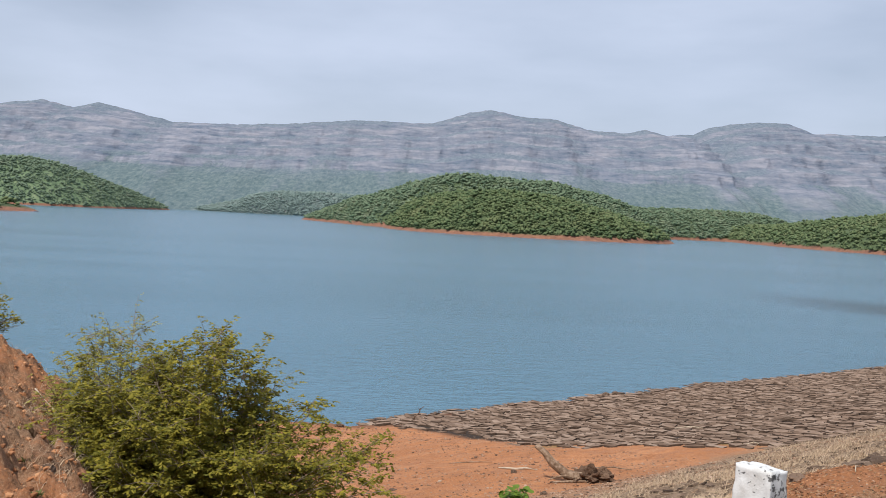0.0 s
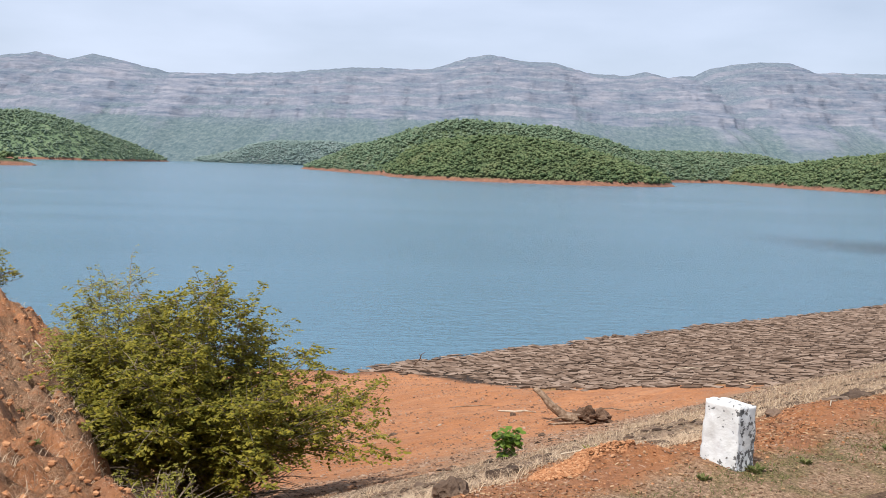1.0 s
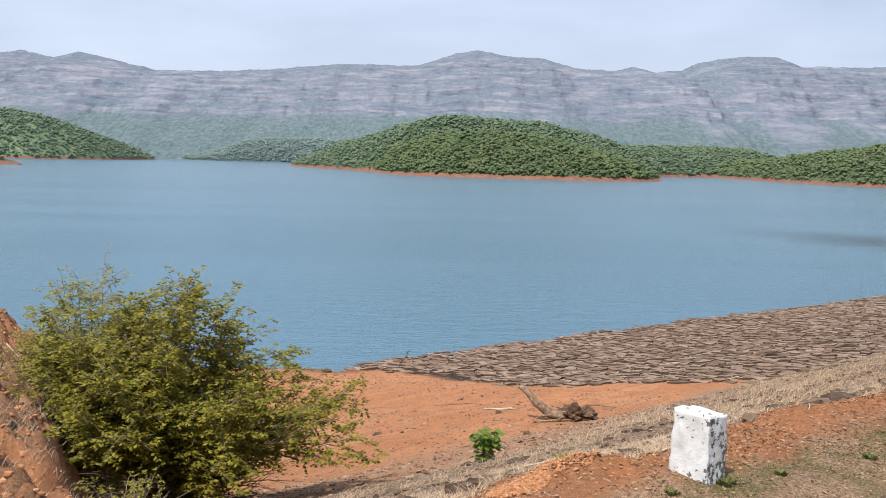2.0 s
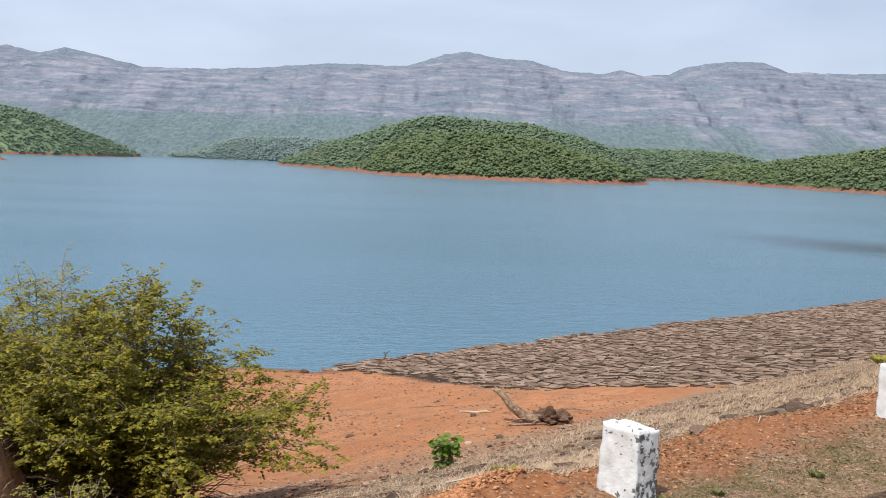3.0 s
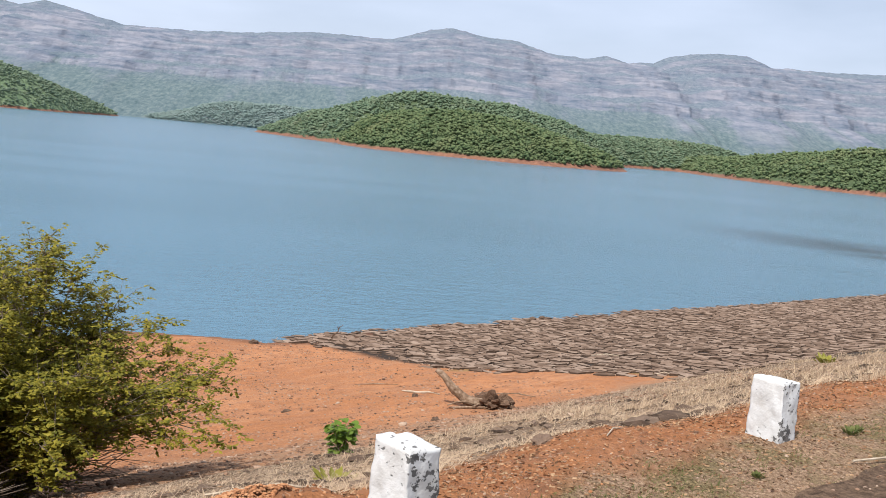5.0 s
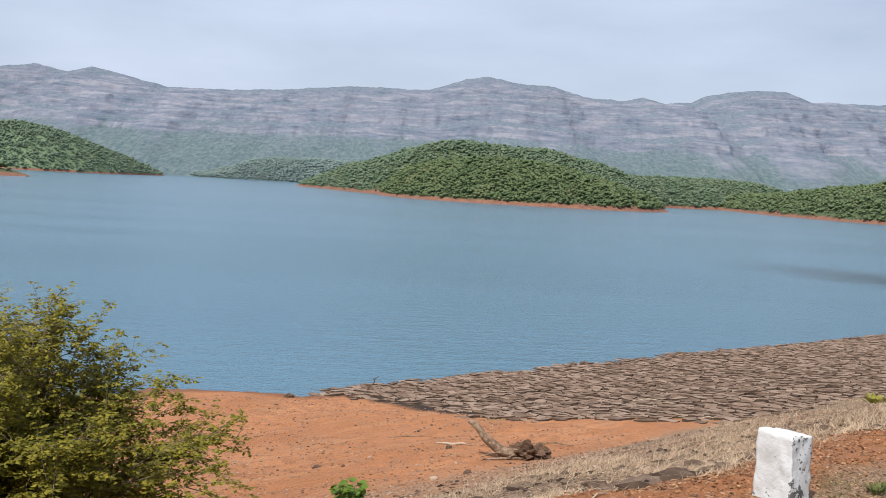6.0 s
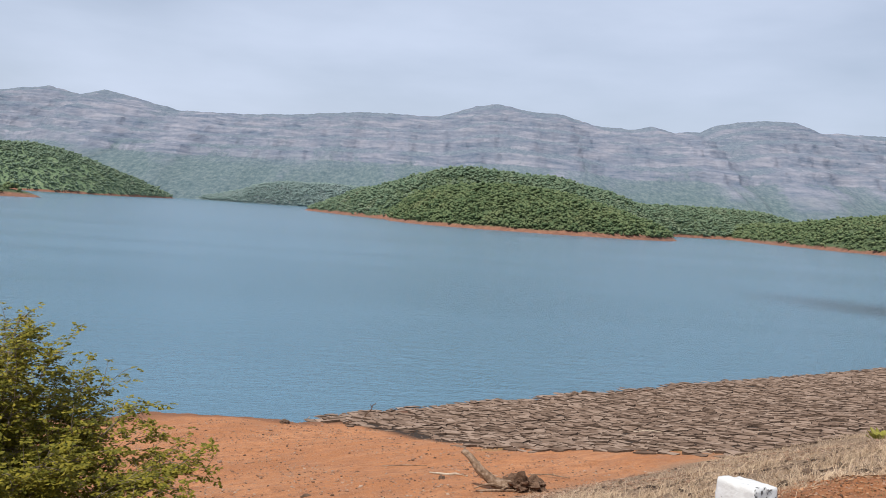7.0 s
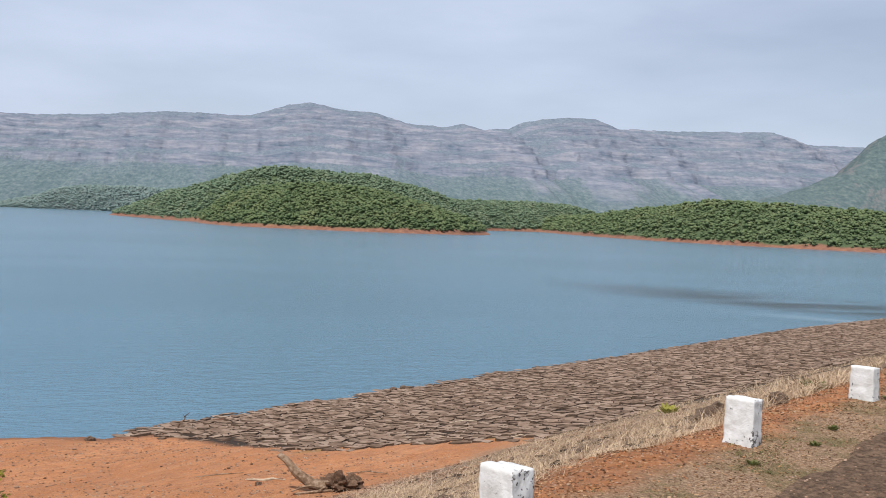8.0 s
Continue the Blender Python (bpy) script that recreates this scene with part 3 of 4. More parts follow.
def build_hill(label, ridges, box, cell, woods, tree, mat_leaf, rough=3.0, seed=1, low=-7.2, soil=None):
    x0, x1, y0, y1 = box
    xs, ys = np.arange(x0, x1 + cell, cell), np.arange(y0, y1 + cell, cell)
    X, Y = np.meshgrid(xs, ys)
    H = hill_heights(ridges, X, Y)
    N = np.array([[fbm(x / 60, y / 60, seed) for x in xs] for y in ys])
    N2 = np.array([[fbm(x / 18, y / 18, seed + 3) for x in xs] for y in ys])
    H = H + np.clip((H + 12) / 12, 0, 1) * (N * rough + N2 * rough * 0.3)
    verts = [(X[j, i], Y[j, i], H[j, i]) for j in range(len(ys)) for i in range(len(xs))]
    w = len(xs)
    faces = []
    for j in range(len(ys) - 1):
        for i in range(w - 1):
            if max(H[j, i], H[j, i + 1], H[j + 1, i], H[j + 1, i + 1]) > -13:
                faces.append((j * w + i, j * w + i + 1, (j + 1) * w + i + 1, (j + 1) * w + i))
    hill = new("hill", link_mesh("hill", verts, faces, soil or M_HILL, True))
    tagged(hill, label, "hill", kind="structure")
    # woods
    rnd = np.random.default_rng(seed)
    V, F, made, tries = [], [], 0, 0
    while made < woods and tries < woods * 12:
        tries += 1
        x, y = rnd.uniform(x0, x1), rnd.uniform(y0, y1)
        i, j = min(int((x - x0) / cell), w - 2), min(int((y - y0) / cell), len(ys) - 2)
        u, v = min((x - xs[i]) / cell, 1.0), min((y - ys[j]) / cell, 1.0)
        z = (H[j, i] * (1 - u) + H[j, i + 1] * u) * (1 - v) + (H[j + 1, i] * (1 - u) + H[j + 1, i + 1] * u) * v
        if z < low - 0.9 + 1.1 * fbm(x / 25, y / 25, seed + 9):
            continue
        if H[min(j + 3, len(ys) - 1), i] < z - 3.5:
            continue
        if fbm(x / 30, y / 30, seed + 5) > 0.55 and rnd.random() < 0.4:
            continue
        r = tree * (0.42 + 0.95 * rnd.random() ** 2.6)
        h = r * rnd.uniform(0.9, 1.5)
        for k in range(3):
            a = rnd.uniform(0, 6.28)
            o = r * 0.55
            lump(V, F, (x + o * math.cos(a), y + o * math.sin(a), z + h * rnd.uniform(0.3, 1.0)),
                 (r * rnd.uniform(0.38, 0.7), r * rnd.uniform(0.38, 0.7), r * rnd.uniform(0.30, 0.5)), rnd, 0.2)
        made += 1
    ob = new("woods", link_mesh("woods", V, F, mat_leaf, True))
    tagged(ob, "dense green scrub woodland covering a low hill", "woods", kind="stuff")
    return hill


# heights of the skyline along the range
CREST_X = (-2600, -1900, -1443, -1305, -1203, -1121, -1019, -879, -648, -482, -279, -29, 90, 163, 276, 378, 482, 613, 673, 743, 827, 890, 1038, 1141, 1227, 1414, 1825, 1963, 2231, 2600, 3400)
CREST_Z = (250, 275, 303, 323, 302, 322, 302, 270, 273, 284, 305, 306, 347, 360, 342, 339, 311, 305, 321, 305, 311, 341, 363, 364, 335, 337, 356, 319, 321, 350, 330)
# share of the height against share of the depth: scree, then cliffs with ledges between them
RISE_V = (0.0, 0.10, 0.26, 0.40, 0.50, 0.53, 0.60, 0.625, 0.70, 0.725, 0.80, 0.82, 0.90, 0.925, 0.985, 1.0, 1.08, 1.3)
RISE_F = (-0.03, 0.02, 0.16, 0.31, 0.40, 0.50, 0.545, 0.64, 0.675, 0.765, 0.80, 0.875, 0.90, 0.965, 0.988, 1.0, 0.97, 0.5)


def gully(x, v):
    """0 in the bottom of a gully, about 1 on a buttress."""
    w = x + 70 * fbm(x / 300, v * 1.2, 41.0)
    a = math.sqrt(fbm(w / 270, v * 0.35, 42.0) ** 2 + 0.05) * 1.5
    b = math.sqrt(fbm(w / 88, v * 0.8, 43.0) ** 2 + 0.03) * 1.4
    return min(1.0, a), min(1.0, b)


def build_mountains():
    xs = np.linspace(-2600, 3400, 900)
    vs = np.concatenate([np.linspace(0, 0.48, 44), np.linspace(0.485, 1.0, 150), np.linspace(1.03, 1.3, 8)])
    n, w = len(vs), len(xs)
    P = np.zeros((n, w, 3))
    G = np.zeros((n, w))
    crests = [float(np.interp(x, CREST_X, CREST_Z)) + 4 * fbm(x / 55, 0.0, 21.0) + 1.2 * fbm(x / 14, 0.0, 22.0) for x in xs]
    for j, v in enumerate(vs):
        bell = math.sin(math.pi * min(1.0, v)) ** 0.7
        f0 = float(np.interp(v, RISE_V, RISE_F))
        for i, x in enumerate(xs):
            a, b = gully(x, v)
            # buttresses stand forward of the gullies, fans of scree below
            spur = (-58 * (a - 0.4) - 5 * (b - 0.4)) * (1.7 - 0.8 * min(v, 1.0)) + 110 * fbm(x / 520, v * 0.5, 23.0) + 5 * fbm(x / 30, v * 14.0, 25.0)
            vv = v + bell * (0.020 * fbm(x / 260, v * 1.0, 26.0) + 0.004 * fbm(x / 50, v * 10, 27.0))
            f = float(np.interp(vv, RISE_V, RISE_F)) if v < 1 else f0
            y = 1900 + 1100 * v + bell * spur
            crest = crests[i]
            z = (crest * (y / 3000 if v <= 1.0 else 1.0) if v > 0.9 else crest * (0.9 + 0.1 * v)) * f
            P[j, i] = (x, y, z - 14 * (1 - min(1, v * 6)))
            G[j, i] = 0.55 * a + 0.45 * b
    # scrub holds where the ground is gentle or hollow, bare rock where it is steep
    dz = np.gradient(P[:, :, 2], axis=0)
    dy = np.maximum(np.gradient(P[:, :, 1], axis=0), 0.5)
    steep = np.clip((dz / dy - 0.22) / 0.75, 0, 1)
    rock = np.clip(0.42 * steep + 1.0 * (G - 0.26), 0, 1)
    verts = [tuple(q) for q in P.reshape(-1, 3)]
    faces = [(j * w + i, j * w + i + 1, (j + 1) * w + i + 1, (j + 1) * w + i) for j in range(n - 1) for i in range(w - 1)]
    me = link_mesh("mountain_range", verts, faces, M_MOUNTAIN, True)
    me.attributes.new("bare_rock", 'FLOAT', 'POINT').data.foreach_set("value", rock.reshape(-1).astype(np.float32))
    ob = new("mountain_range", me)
    tagged(ob, "long basalt mountain range with banded cliffs and scrub, greyed by haze", "mountain", kind="structure")


def build_spur():
    ridge = [(1030, 2080, 26, 120), (1163, 2080, 48, 160), (1311, 2100, 80, 200), (1461, 2100, 128, 220), (1566, 2100, 180, 220), (1690, 2100, 285, 250), (1900, 2150, 330, 320), (2500, 2200, 330, 320)]
    xs, ys = np.arange(700, 2900, 16.0), np.arange(1350, 2700, 16.0)
    X, Y = np.meshgrid(xs, ys)
    H = hill_heights([ridge], X, Y)
    N = np.array([[fbm(x / 120, y / 120, 31) * 14 + fbm(x / 40, y / 40, 32) * 6 for x in xs] for y in ys])
    H = H + np.clip((H + 10) / 60, 0, 1) * N
    w = len(xs)
    verts = [(X[j, i], Y[j, i], H[j, i]) for j in range(len(ys)) for i in range(w)]
    faces = [(j * w + i, j * w + i + 1, (j + 1) * w + i + 1, (j + 1) * w + i) for j in range(len(ys) - 1) for i in range(w - 1)]
    ob = new("mountain_spur", link_mesh("mountain_spur", verts, faces, M_SPUR_HAZED, True))
    tagged(ob, "steep scrub mountain spur beyond the lake, blue-green with haze", "mountain", kind="structure")


build_ground()
build_road()
build_water()
build_mountains()
build_spur()
HEADLAND = [[(-160, 1200, -9, 32), (-83, 1080, 18, 58), (-9, 960, 33, 88), (21, 900, 41, 95), (88, 920, 41, 112), (134, 960, 37, 95), (177, 1000, 27, 85), (209, 1030, 19, 85), (333, 1150, 24, 125)],
            [(10, 830, 22, 62), (35, 780, 23, 82), (65, 740, 22, 99), (100, 720, 14, 93), (132, 722, 3, 52), (150, 708, -6, 25)],
            [(333, 1150, 24, 125), (376, 1150, 23, 120), (398, 1150, 17, 110)]]
build_hill("low wooded headland with a red earth shoreline", [HEADLAND[0], HEADLAND[2]], (-200, 560, 700, 1330), 6.0, 21000, 2.3, M_WOODS_BACK_HAZED, 3.0, 41, -7.2)
build_hill("wooded front hump of the headland above red earth", [HEADLAND[1]], (-80, 200, 590, 910), 5.0, 11500, 2.1, M_WOODS, 3.0, 47, -7.2)
RIGHT_SHORE = [[(400, 1080, 9, 110), (405, 1000, 9, 90), (392, 820, 17, 90), (409, 720, 23, 103), (439, 650, 19, 112), (470, 600, 12, 112), (560, 560, 14, 120), (760, 560, 20, 160)]]
build_hill("green wooded shore rising from red earth", RIGHT_SHORE, (280, 680, 400, 1200), 6.0, 21000, 2.3, M_WOODS_SHORE, 2.5, 42, -7.3)
LEFT_HEAD = [[(-900, 1500, 60, 190), (-720, 1480, 63, 175), (-664, 1480, 63, 150), (-627, 1490, 53, 125), (-599, 1500, 43, 95), (-569, 1600, 27, 70), (-529, 1750, -8, 30)]]
build_hill("wooded hill above the far bay", LEFT_HEAD, (-1100, -480, 1250, 1800), 8.0, 11000, 2.9, M_WOODS_FAR_HAZED, 4.0, 43, -7.2, M_HILL_FAR_HAZED)
SMALL_HEAD = [[(-500, 740, 5, 70), (-385, 740, 0, 52), (-352, 752, -5, 30)]]
build_hill("small dark wooded point in the water", SMALL_HEAD, (-620, -330, 640, 830), 5.0, 500, 3.2, M_WOODS, 1.5, 44)
BAY_HILL = [[(-500, 2010, -9, 60), (-440, 2010, 6, 90), (-340, 2010, 38, 120), (-217, 2010, 40, 125), (-120, 2030, 20, 110), (0, 2050, 0, 90)]]
build_hill("hazy wooded foothill at the foot of the range", BAY_HILL, (-620, 120, 1850, 2160), 10.0, 13000, 3.3, M_WOODS_HAZE, 4.0, 45, -8.6, M_SPUR_HAZED)


# ---- guard stones ----
def guard_stone(seed, paint):
    rnd = random.Random(seed)
    bm = bmesh.new()
    bmesh.ops.create_cube(bm, size=1)
    for v in bm.verts:
        v.co = Vector((v.co.x * 0.176, v.co.y * 0.228, v.co.z * 0.49))
    bmesh.ops.subdivide_edges(bm, edges=bm.edges[:], cuts=18, use_grid_fill=True)
    for v in bm.verts:
        t = v.co.z / 0.49 + 0.5
        k = 1.05 - 0.10 * t
        v.co.x *= k
        v.co.y *= k
        # rounded, chipped corners
        ex, ey, ez = abs(v.co.x) / (0.0925 * k), abs(v.co.y) / (0.1175 * k), max(0.0, v.co.z / 0.245)
        edge = (ex > 0.98) + (ey > 0.98) + (ez > 0.98)
        if edge >= 2:
            v.co *= 1 - (0.010 + 0.022 * rnd.random() ** 2) * (edge - 1)
        v.co += Vector((fbm(v.co.y * 9, v.co.z * 9, seed), fbm(v.co.x * 9, v.co.z * 9, seed + 3), 0.6 * fbm(v.co.x * 9, v.co.y * 9, seed + 5))) * 0.008 + Vector((fbm(v.co.y * 30, v.co.z * 30, seed + 7), fbm(v.co.x * 30, v.co.z * 30, seed + 8), 0)) * 0.003
        v.co.z += 0.245 - 0.12
        if edge >= 1 and t > 0.95 and v.co.x > 0:
            v.co.z -= 0.012
    for f in bm.faces:
        f.smooth = True
    me = bpy.data.meshes.new("guard_stone")
    bm.to_mesh(me)
    bm.free()
    me.materials.append(paint)
    return me


STONES = ((0.055, -0.125, 0.04, 4, 1.0), (2.96, -0.125, 0.0, -3, 1.02), (5.97, -0.07, 0.0, 2, 0.95), (8.74, -0.11, 0.0, -2, 0.88))
for k, (s, d, dz, tilt, tall) in enumerate(STONES):
    ob = new("guard_stone", guard_stone(60 + k * 7, M_WHITE if k else M_WHITE_WORN))
    ob.matrix_world = BASE @ pose(s, d, dz, 0.8 * tilt * 0.3, 0, tilt) @ Matrix.Diagonal((1, 1, tall, 1))
    tagged(ob, ("squat whitewashed roadside guard stone with badly flaking paint" if k == 0 else "squat whitewashed roadside guard stone with chipped edges"), "guard stone", "guard stones along the road")


# ---- bushes ----
def leaflets(V, F, base, way, rnd, length, count, size):
    """A drooping compound leaf: leaflets in pairs along a midrib."""
    way = way.normalized()
    side = way.cross(Vector((0, 0, 1)))
    side = side.normalized() if side.length > 0.05 else Vector((1, 0, 0))
    for k in range(count):
        t = (k // 2 + 1) / (count // 2 + 0.5)
        p = base + way * length * t + Vector((0, 0, -0.30 * length * t * t))
        sg = -1 if k % 2 else 1
        a = (side * sg * 1.0 + way * 0.45 + Vector((0, 0, rnd.uniform(-0.75, 0.15)))).normalized()
        b = a.cross(Vector((rnd.uniform(-0.5, 0.5), rnd.uniform(-0.5, 0.5), 1))).normalized()
        L, B = size * rnd.uniform(0.8, 1.25), size * 0.33
        up = a.cross(b) * B * 0.35
        n = len(V)
        V.extend([tuple(p), tuple(p + a * L * 0.5 + b * B + up), tuple(p + a * L), tuple(p + a * L * 0.5 - b * B + up)])
        F.append((n, n + 1, n + 2, n + 3))


def bush(place, label, stems, reach, height, leaf_mat, size, seed, per_twig=5, lean=Vector((0, 0, 0)), sprigs=0, slump=0.3, bare=60):
    rnd = random.Random(seed)
    root = thing("bush", Matrix.Translation(place), label, "bush")
    V, F = [], []
    twig_bm = bmesh.new()
    grown = []
    for k in range(stems):
        a = 6.2832 * (k * 0.618 + rnd.uniform(-0.06, 0.06))
        q = math.sqrt((k + 0.5) / stems)
        out = Vector((math.cos(a), math.sin(a), 0)) * reach * q * rnd.uniform(0.8, 1.12) + lean * q
        top = height * (1.02 - 0.24 * q ** 2.2 - slump * max(0.0, out.x / reach) ** 1.3) * rnd.uniform(0.62, 1.08)
        top = max(top, 0.50 * height)
        start = Vector((math.cos(a), math.sin(a), 0)) * 0.22 * rnd.random()
        pts = []
        for i in range(8):
            t = i / 7
            bend = Vector((rnd.uniform(-1, 1), rnd.uniform(-1, 1), rnd.uniform(-0.5, 0.5))) * 0.06 * t
            pts.append(start + out * (0.35 * t + 0.65 * t ** 1.7) + Vector((0, 0, top * (1.25 * t - 0.25 * t * t) + (-0.1 if i == 0 else 0))) + bend)
        r0 = rnd.uniform(0.014, 0.028)
        grown.append(pts)
        sparse = slump > 0.2 and out.x > 0.5 * reach
        stem_bm = bmesh.new()
        tube(stem_bm, pts, [r0 * (1 - 0.85 * i / 7) for i in range(8)], 5)
        part('stem', stem_bm, M_STEM, root)
        # side twigs with compound leaves
        for i in range(2, 8):
            for _ in range((per_twig + 1) // (3 if sparse else 1) if i > 3 else (2 if i == 3 else 1)):
                t = rnd.random()
                p = pts[i - 1].lerp(pts[i], t)
                w = Vector((rnd.gauss(0, 1), rnd.gauss(0, 1), rnd.gauss(0.35, 0.7))) + out.normalized() * 0.7
                w.normalize()
                L = rnd.uniform(0.18, 0.55) * (0.6 + 0.4 * height / 3.5)
                e = p + w * L
                mid = p + w * L * 0.5 + Vector((0, 0, 0.04))
                tube(twig_bm, [p, mid, e], [0.006, 0.0045, 0.002], 3)
                for m in range(4):
                    g = p.lerp(e, 0.25 + 0.25 * m)
                    lw = (w * 0.5 + Vector((rnd.gauss(0, 1), rnd.gauss(0, 1), rnd.gauss(0.05, 0.6)))).normalized()
                    leaflets(V, F, g, lw, rnd, size * 2.0, 6, size)
    # long wands that stand clear of the crown
    for k in range(sprigs):
        stem = grown[rnd.randrange(len(grown))]
        if k % 2 and slump > 0.2:
            stem = max((grown[rnd.randrange(len(grown))] for _ in range(4)), key=lambda q: q[7].x)
        p0 = stem[rnd.choice((4, 5, 6))]
        o = Vector((p0.x, p0.y, 0)).normalized()
        w = (o * rnd.uniform(0.5, 1.1) + Vector((rnd.gauss(0, 0.25), rnd.gauss(0, 0.25), rnd.uniform(0.0, 0.9)))).normalized()
        L = rnd.uniform(0.6, 1.5)
        pts = [p0 + w * L * t + Vector((0, 0, -0.25 * L * t * t)) for t in (0, 0.35, 0.7, 1.0)]
        tube(twig_bm, pts, [0.009, 0.007, 0.005, 0.002], 4)
        for m in range(11):
            t = 0.25 + 0.75 * m / 10
            g = p0 + w * L * t + Vector((0, 0, -0.25 * L * t * t))
            lw = (w + Vector((rnd.gauss(0, 0.8), rnd.gauss(0, 0.8), rnd.gauss(0, 0.4)))).normalized()
            leaflets(V, F, g, lw, rnd, size * 2.0, 6, size * 1.1)
    # bare grey twigs low in the bush
    for k in range(bare):
        a = rnd.uniform(0, 6.2832)
        o = Vector((math.cos(a), math.sin(a), 0))
        p0 = o * reach * rnd.uniform(0.05, 0.45) + lean * 0.3 + Vector((0, 0, rnd.uniform(0.05, 0.28) * height))
        w = (o + Vector((rnd.gauss(0, 0.4), rnd.gauss(0, 0.4), rnd.uniform(-0.05, 0.55)))).normalized()
        L = rnd.uniform(0.5, 1.3)
        tube(twig_bm, [p0, p0 + w * L * 0.5 + Vector((0, 0, 0.05)), p0 + w * L], [0.009, 0.007, 0.003], 4)
    tagged(part("twigs", twig_bm, M_STEM, root), kind="stuff")
    leaves = part("leaves", link_mesh("leaves", V, F, leaf_mat), leaf_mat, root)
    tagged(leaves, kind="stuff")
    return root


bush(W(1.9, 12.3, -0.05), "large yellow-green bush with drooping compound leaves on the bank", 84, 2.75, 4.15, M_BUSH, 0.085, 5, 9, BASE.to_3x3() @ Vector((0.55, -0.40, 0)), 110, 0.40, 340)
bush(W(1.75, 16.2, -0.1), "tall pale feathery bush on the eroded bank edge", 76, 1.6, 5.35, M_BUSH_PALE, 0.062, 6, 10, Vector((0.0, 0, 0)), 24, 0.1)
bush(W(-0.05, 8.9, -0.05), "dry leafless shrub tangled at the foot of the bank", 16, 0.75, 0.95, M_BUSH_PALE, 0.042, 11, 0, Vector((0, 0, 0)), 0, 0.1, 150)
bush(W(0.4, 25.3, -0.1), "dark green bush on the crest of the earth bank", 20, 1.2, 1.7, M_BUSH, 0.10, 8, 6)


def sapling():
    rnd = random.Random(3)
    root = thing("sapling", Matrix.Translation(W(4.55, 6.75, -0.06)), "bright green broad-leaved sapling among dry grass", "plant")
    bm = bmesh.new()
    tips = []
    for k in range(5):
        a = k * 1.3
        o = Vector((math.cos(a), math.sin(a), 0)) * (0.05 + 0.14 * (k > 0))
        pts = [Vector((0, 0, -0.03)), o * 0.4 + Vector((0, 0, 0.2)), o + Vector((0, 0, 0.42 + 0.12 * rnd.random()))]
        tube(bm, pts, [0.009, 0.006, 0.003], 5)
        tips.append(pts)
    part("stem", bm, M_STEM, root)
    shape = [(0, 0, 0), (0.42, 0.35, 0.04), (0.42, 0.75, 0.0), (0.0, 1.1, -0.10), (-0.42, 0.75, 0.0), (-0.42, 0.35, 0.04), (0, 0.55, -0.05)]
    me = link_mesh("leaf", shape, [(0, 1, 6), (1, 2, 6), (2, 3, 6), (3, 4, 6), (4, 5, 6), (5, 0, 6)], M_SAPLING)
    for k in range(260):
        pts = tips[k % 5]
        t = rnd.uniform(0.35, 1.0)
        p = pts[1].lerp(pts[2], t) if rnd.random() < 0.75 else pts[0].lerp(pts[1], t)
        ob = part("leaf", me, M_SAPLING, root)
        sc = rnd.uniform(0.065, 0.12)
        a = rnd.uniform(0, 360)
        ob.matrix_basis = Matrix.Translation(p) @ pose(0, 0, 0, rnd.uniform(-50, 20), rnd.uniform(-25, 25), a) @ Matrix.Translation((0, 0.05, 0)) @ Matrix.Scale(sc, 4)


sapling()


def weed(s, d, size, seed, yellow=False):
    rnd = random.Random(seed)
    V, F = [], []
    for k in range(46):
        a, L = rnd.uniform(0, 6.28), size * rnd.uniform(0.5, 1.0)
        o = Vector((math.cos(a), math.sin(a), 0))
        p = o * size * 0.5 * rnd.random()
        q = p + o * L * 0.6 + Vector((0, 0, L * rnd.uniform(0.25, 0.8)))
        b = Vector((-o.y, o.x, 0)) * L * 0.16
        m = p.lerp(q, 0.55) + Vector((0, 0, L * 0.12))
        n = len(V)
        V.extend([tuple(p), tuple(m + b), tuple(q), tuple(m - b)])
        F.append((n, n + 1, n + 2, n + 3))
    ob = new("weed", link_mesh("weed", V, F, M_BUSH_PALE if yellow else M_WEED))
    ob.matrix_world = Matrix.Translation(W(s, d))
    tagged(ob, "small yellow-green weed in dry grass" if yellow else "small low green weed on bare soil", "weed", "weeds on the verge")


for k, (s, d, z, yl) in enumerate(((0.1, -0.28, 0.07, 0), (-0.25, -0.2, 0.05, 0), (0.5, -0.35, 0.05, 0), (2.2, -0.5, 0.05, 0), (3.55, -0.35, 0.07, 0), (3.7, -0.32, 0.06, 0), (1.3, -0.45, 0.06, 0),
                                   (0.9, 1.6, 0.16, 1), (7.0, -0.4, 0.06, 0), (9.6, 0.7, 0.16, 0), (9.9, 0.75, 0.20, 0), (10.2, 0.8, 0.16, 0), (23.9, 9.8, 0.45, 1), (-2.6, 7.4, 0.08, 0), (-1.8, 8.0, 0.10, 0), (-2.2, 6.6, 0.09, 0), (-1.5, 10.0, 0.12, 0), (-1.0, 6.2, 0.09, 1), (-0.6, 7.5, 0.12, 1), (0.9, 10.5, 0.22, 1), (5.4, -0.4, 0.06, 0), (6.3, -0.5, 0.06, 0), (8.9, -0.3, 0.08, 0))):
    weed(s, d, z, 90 + k, bool(yl))


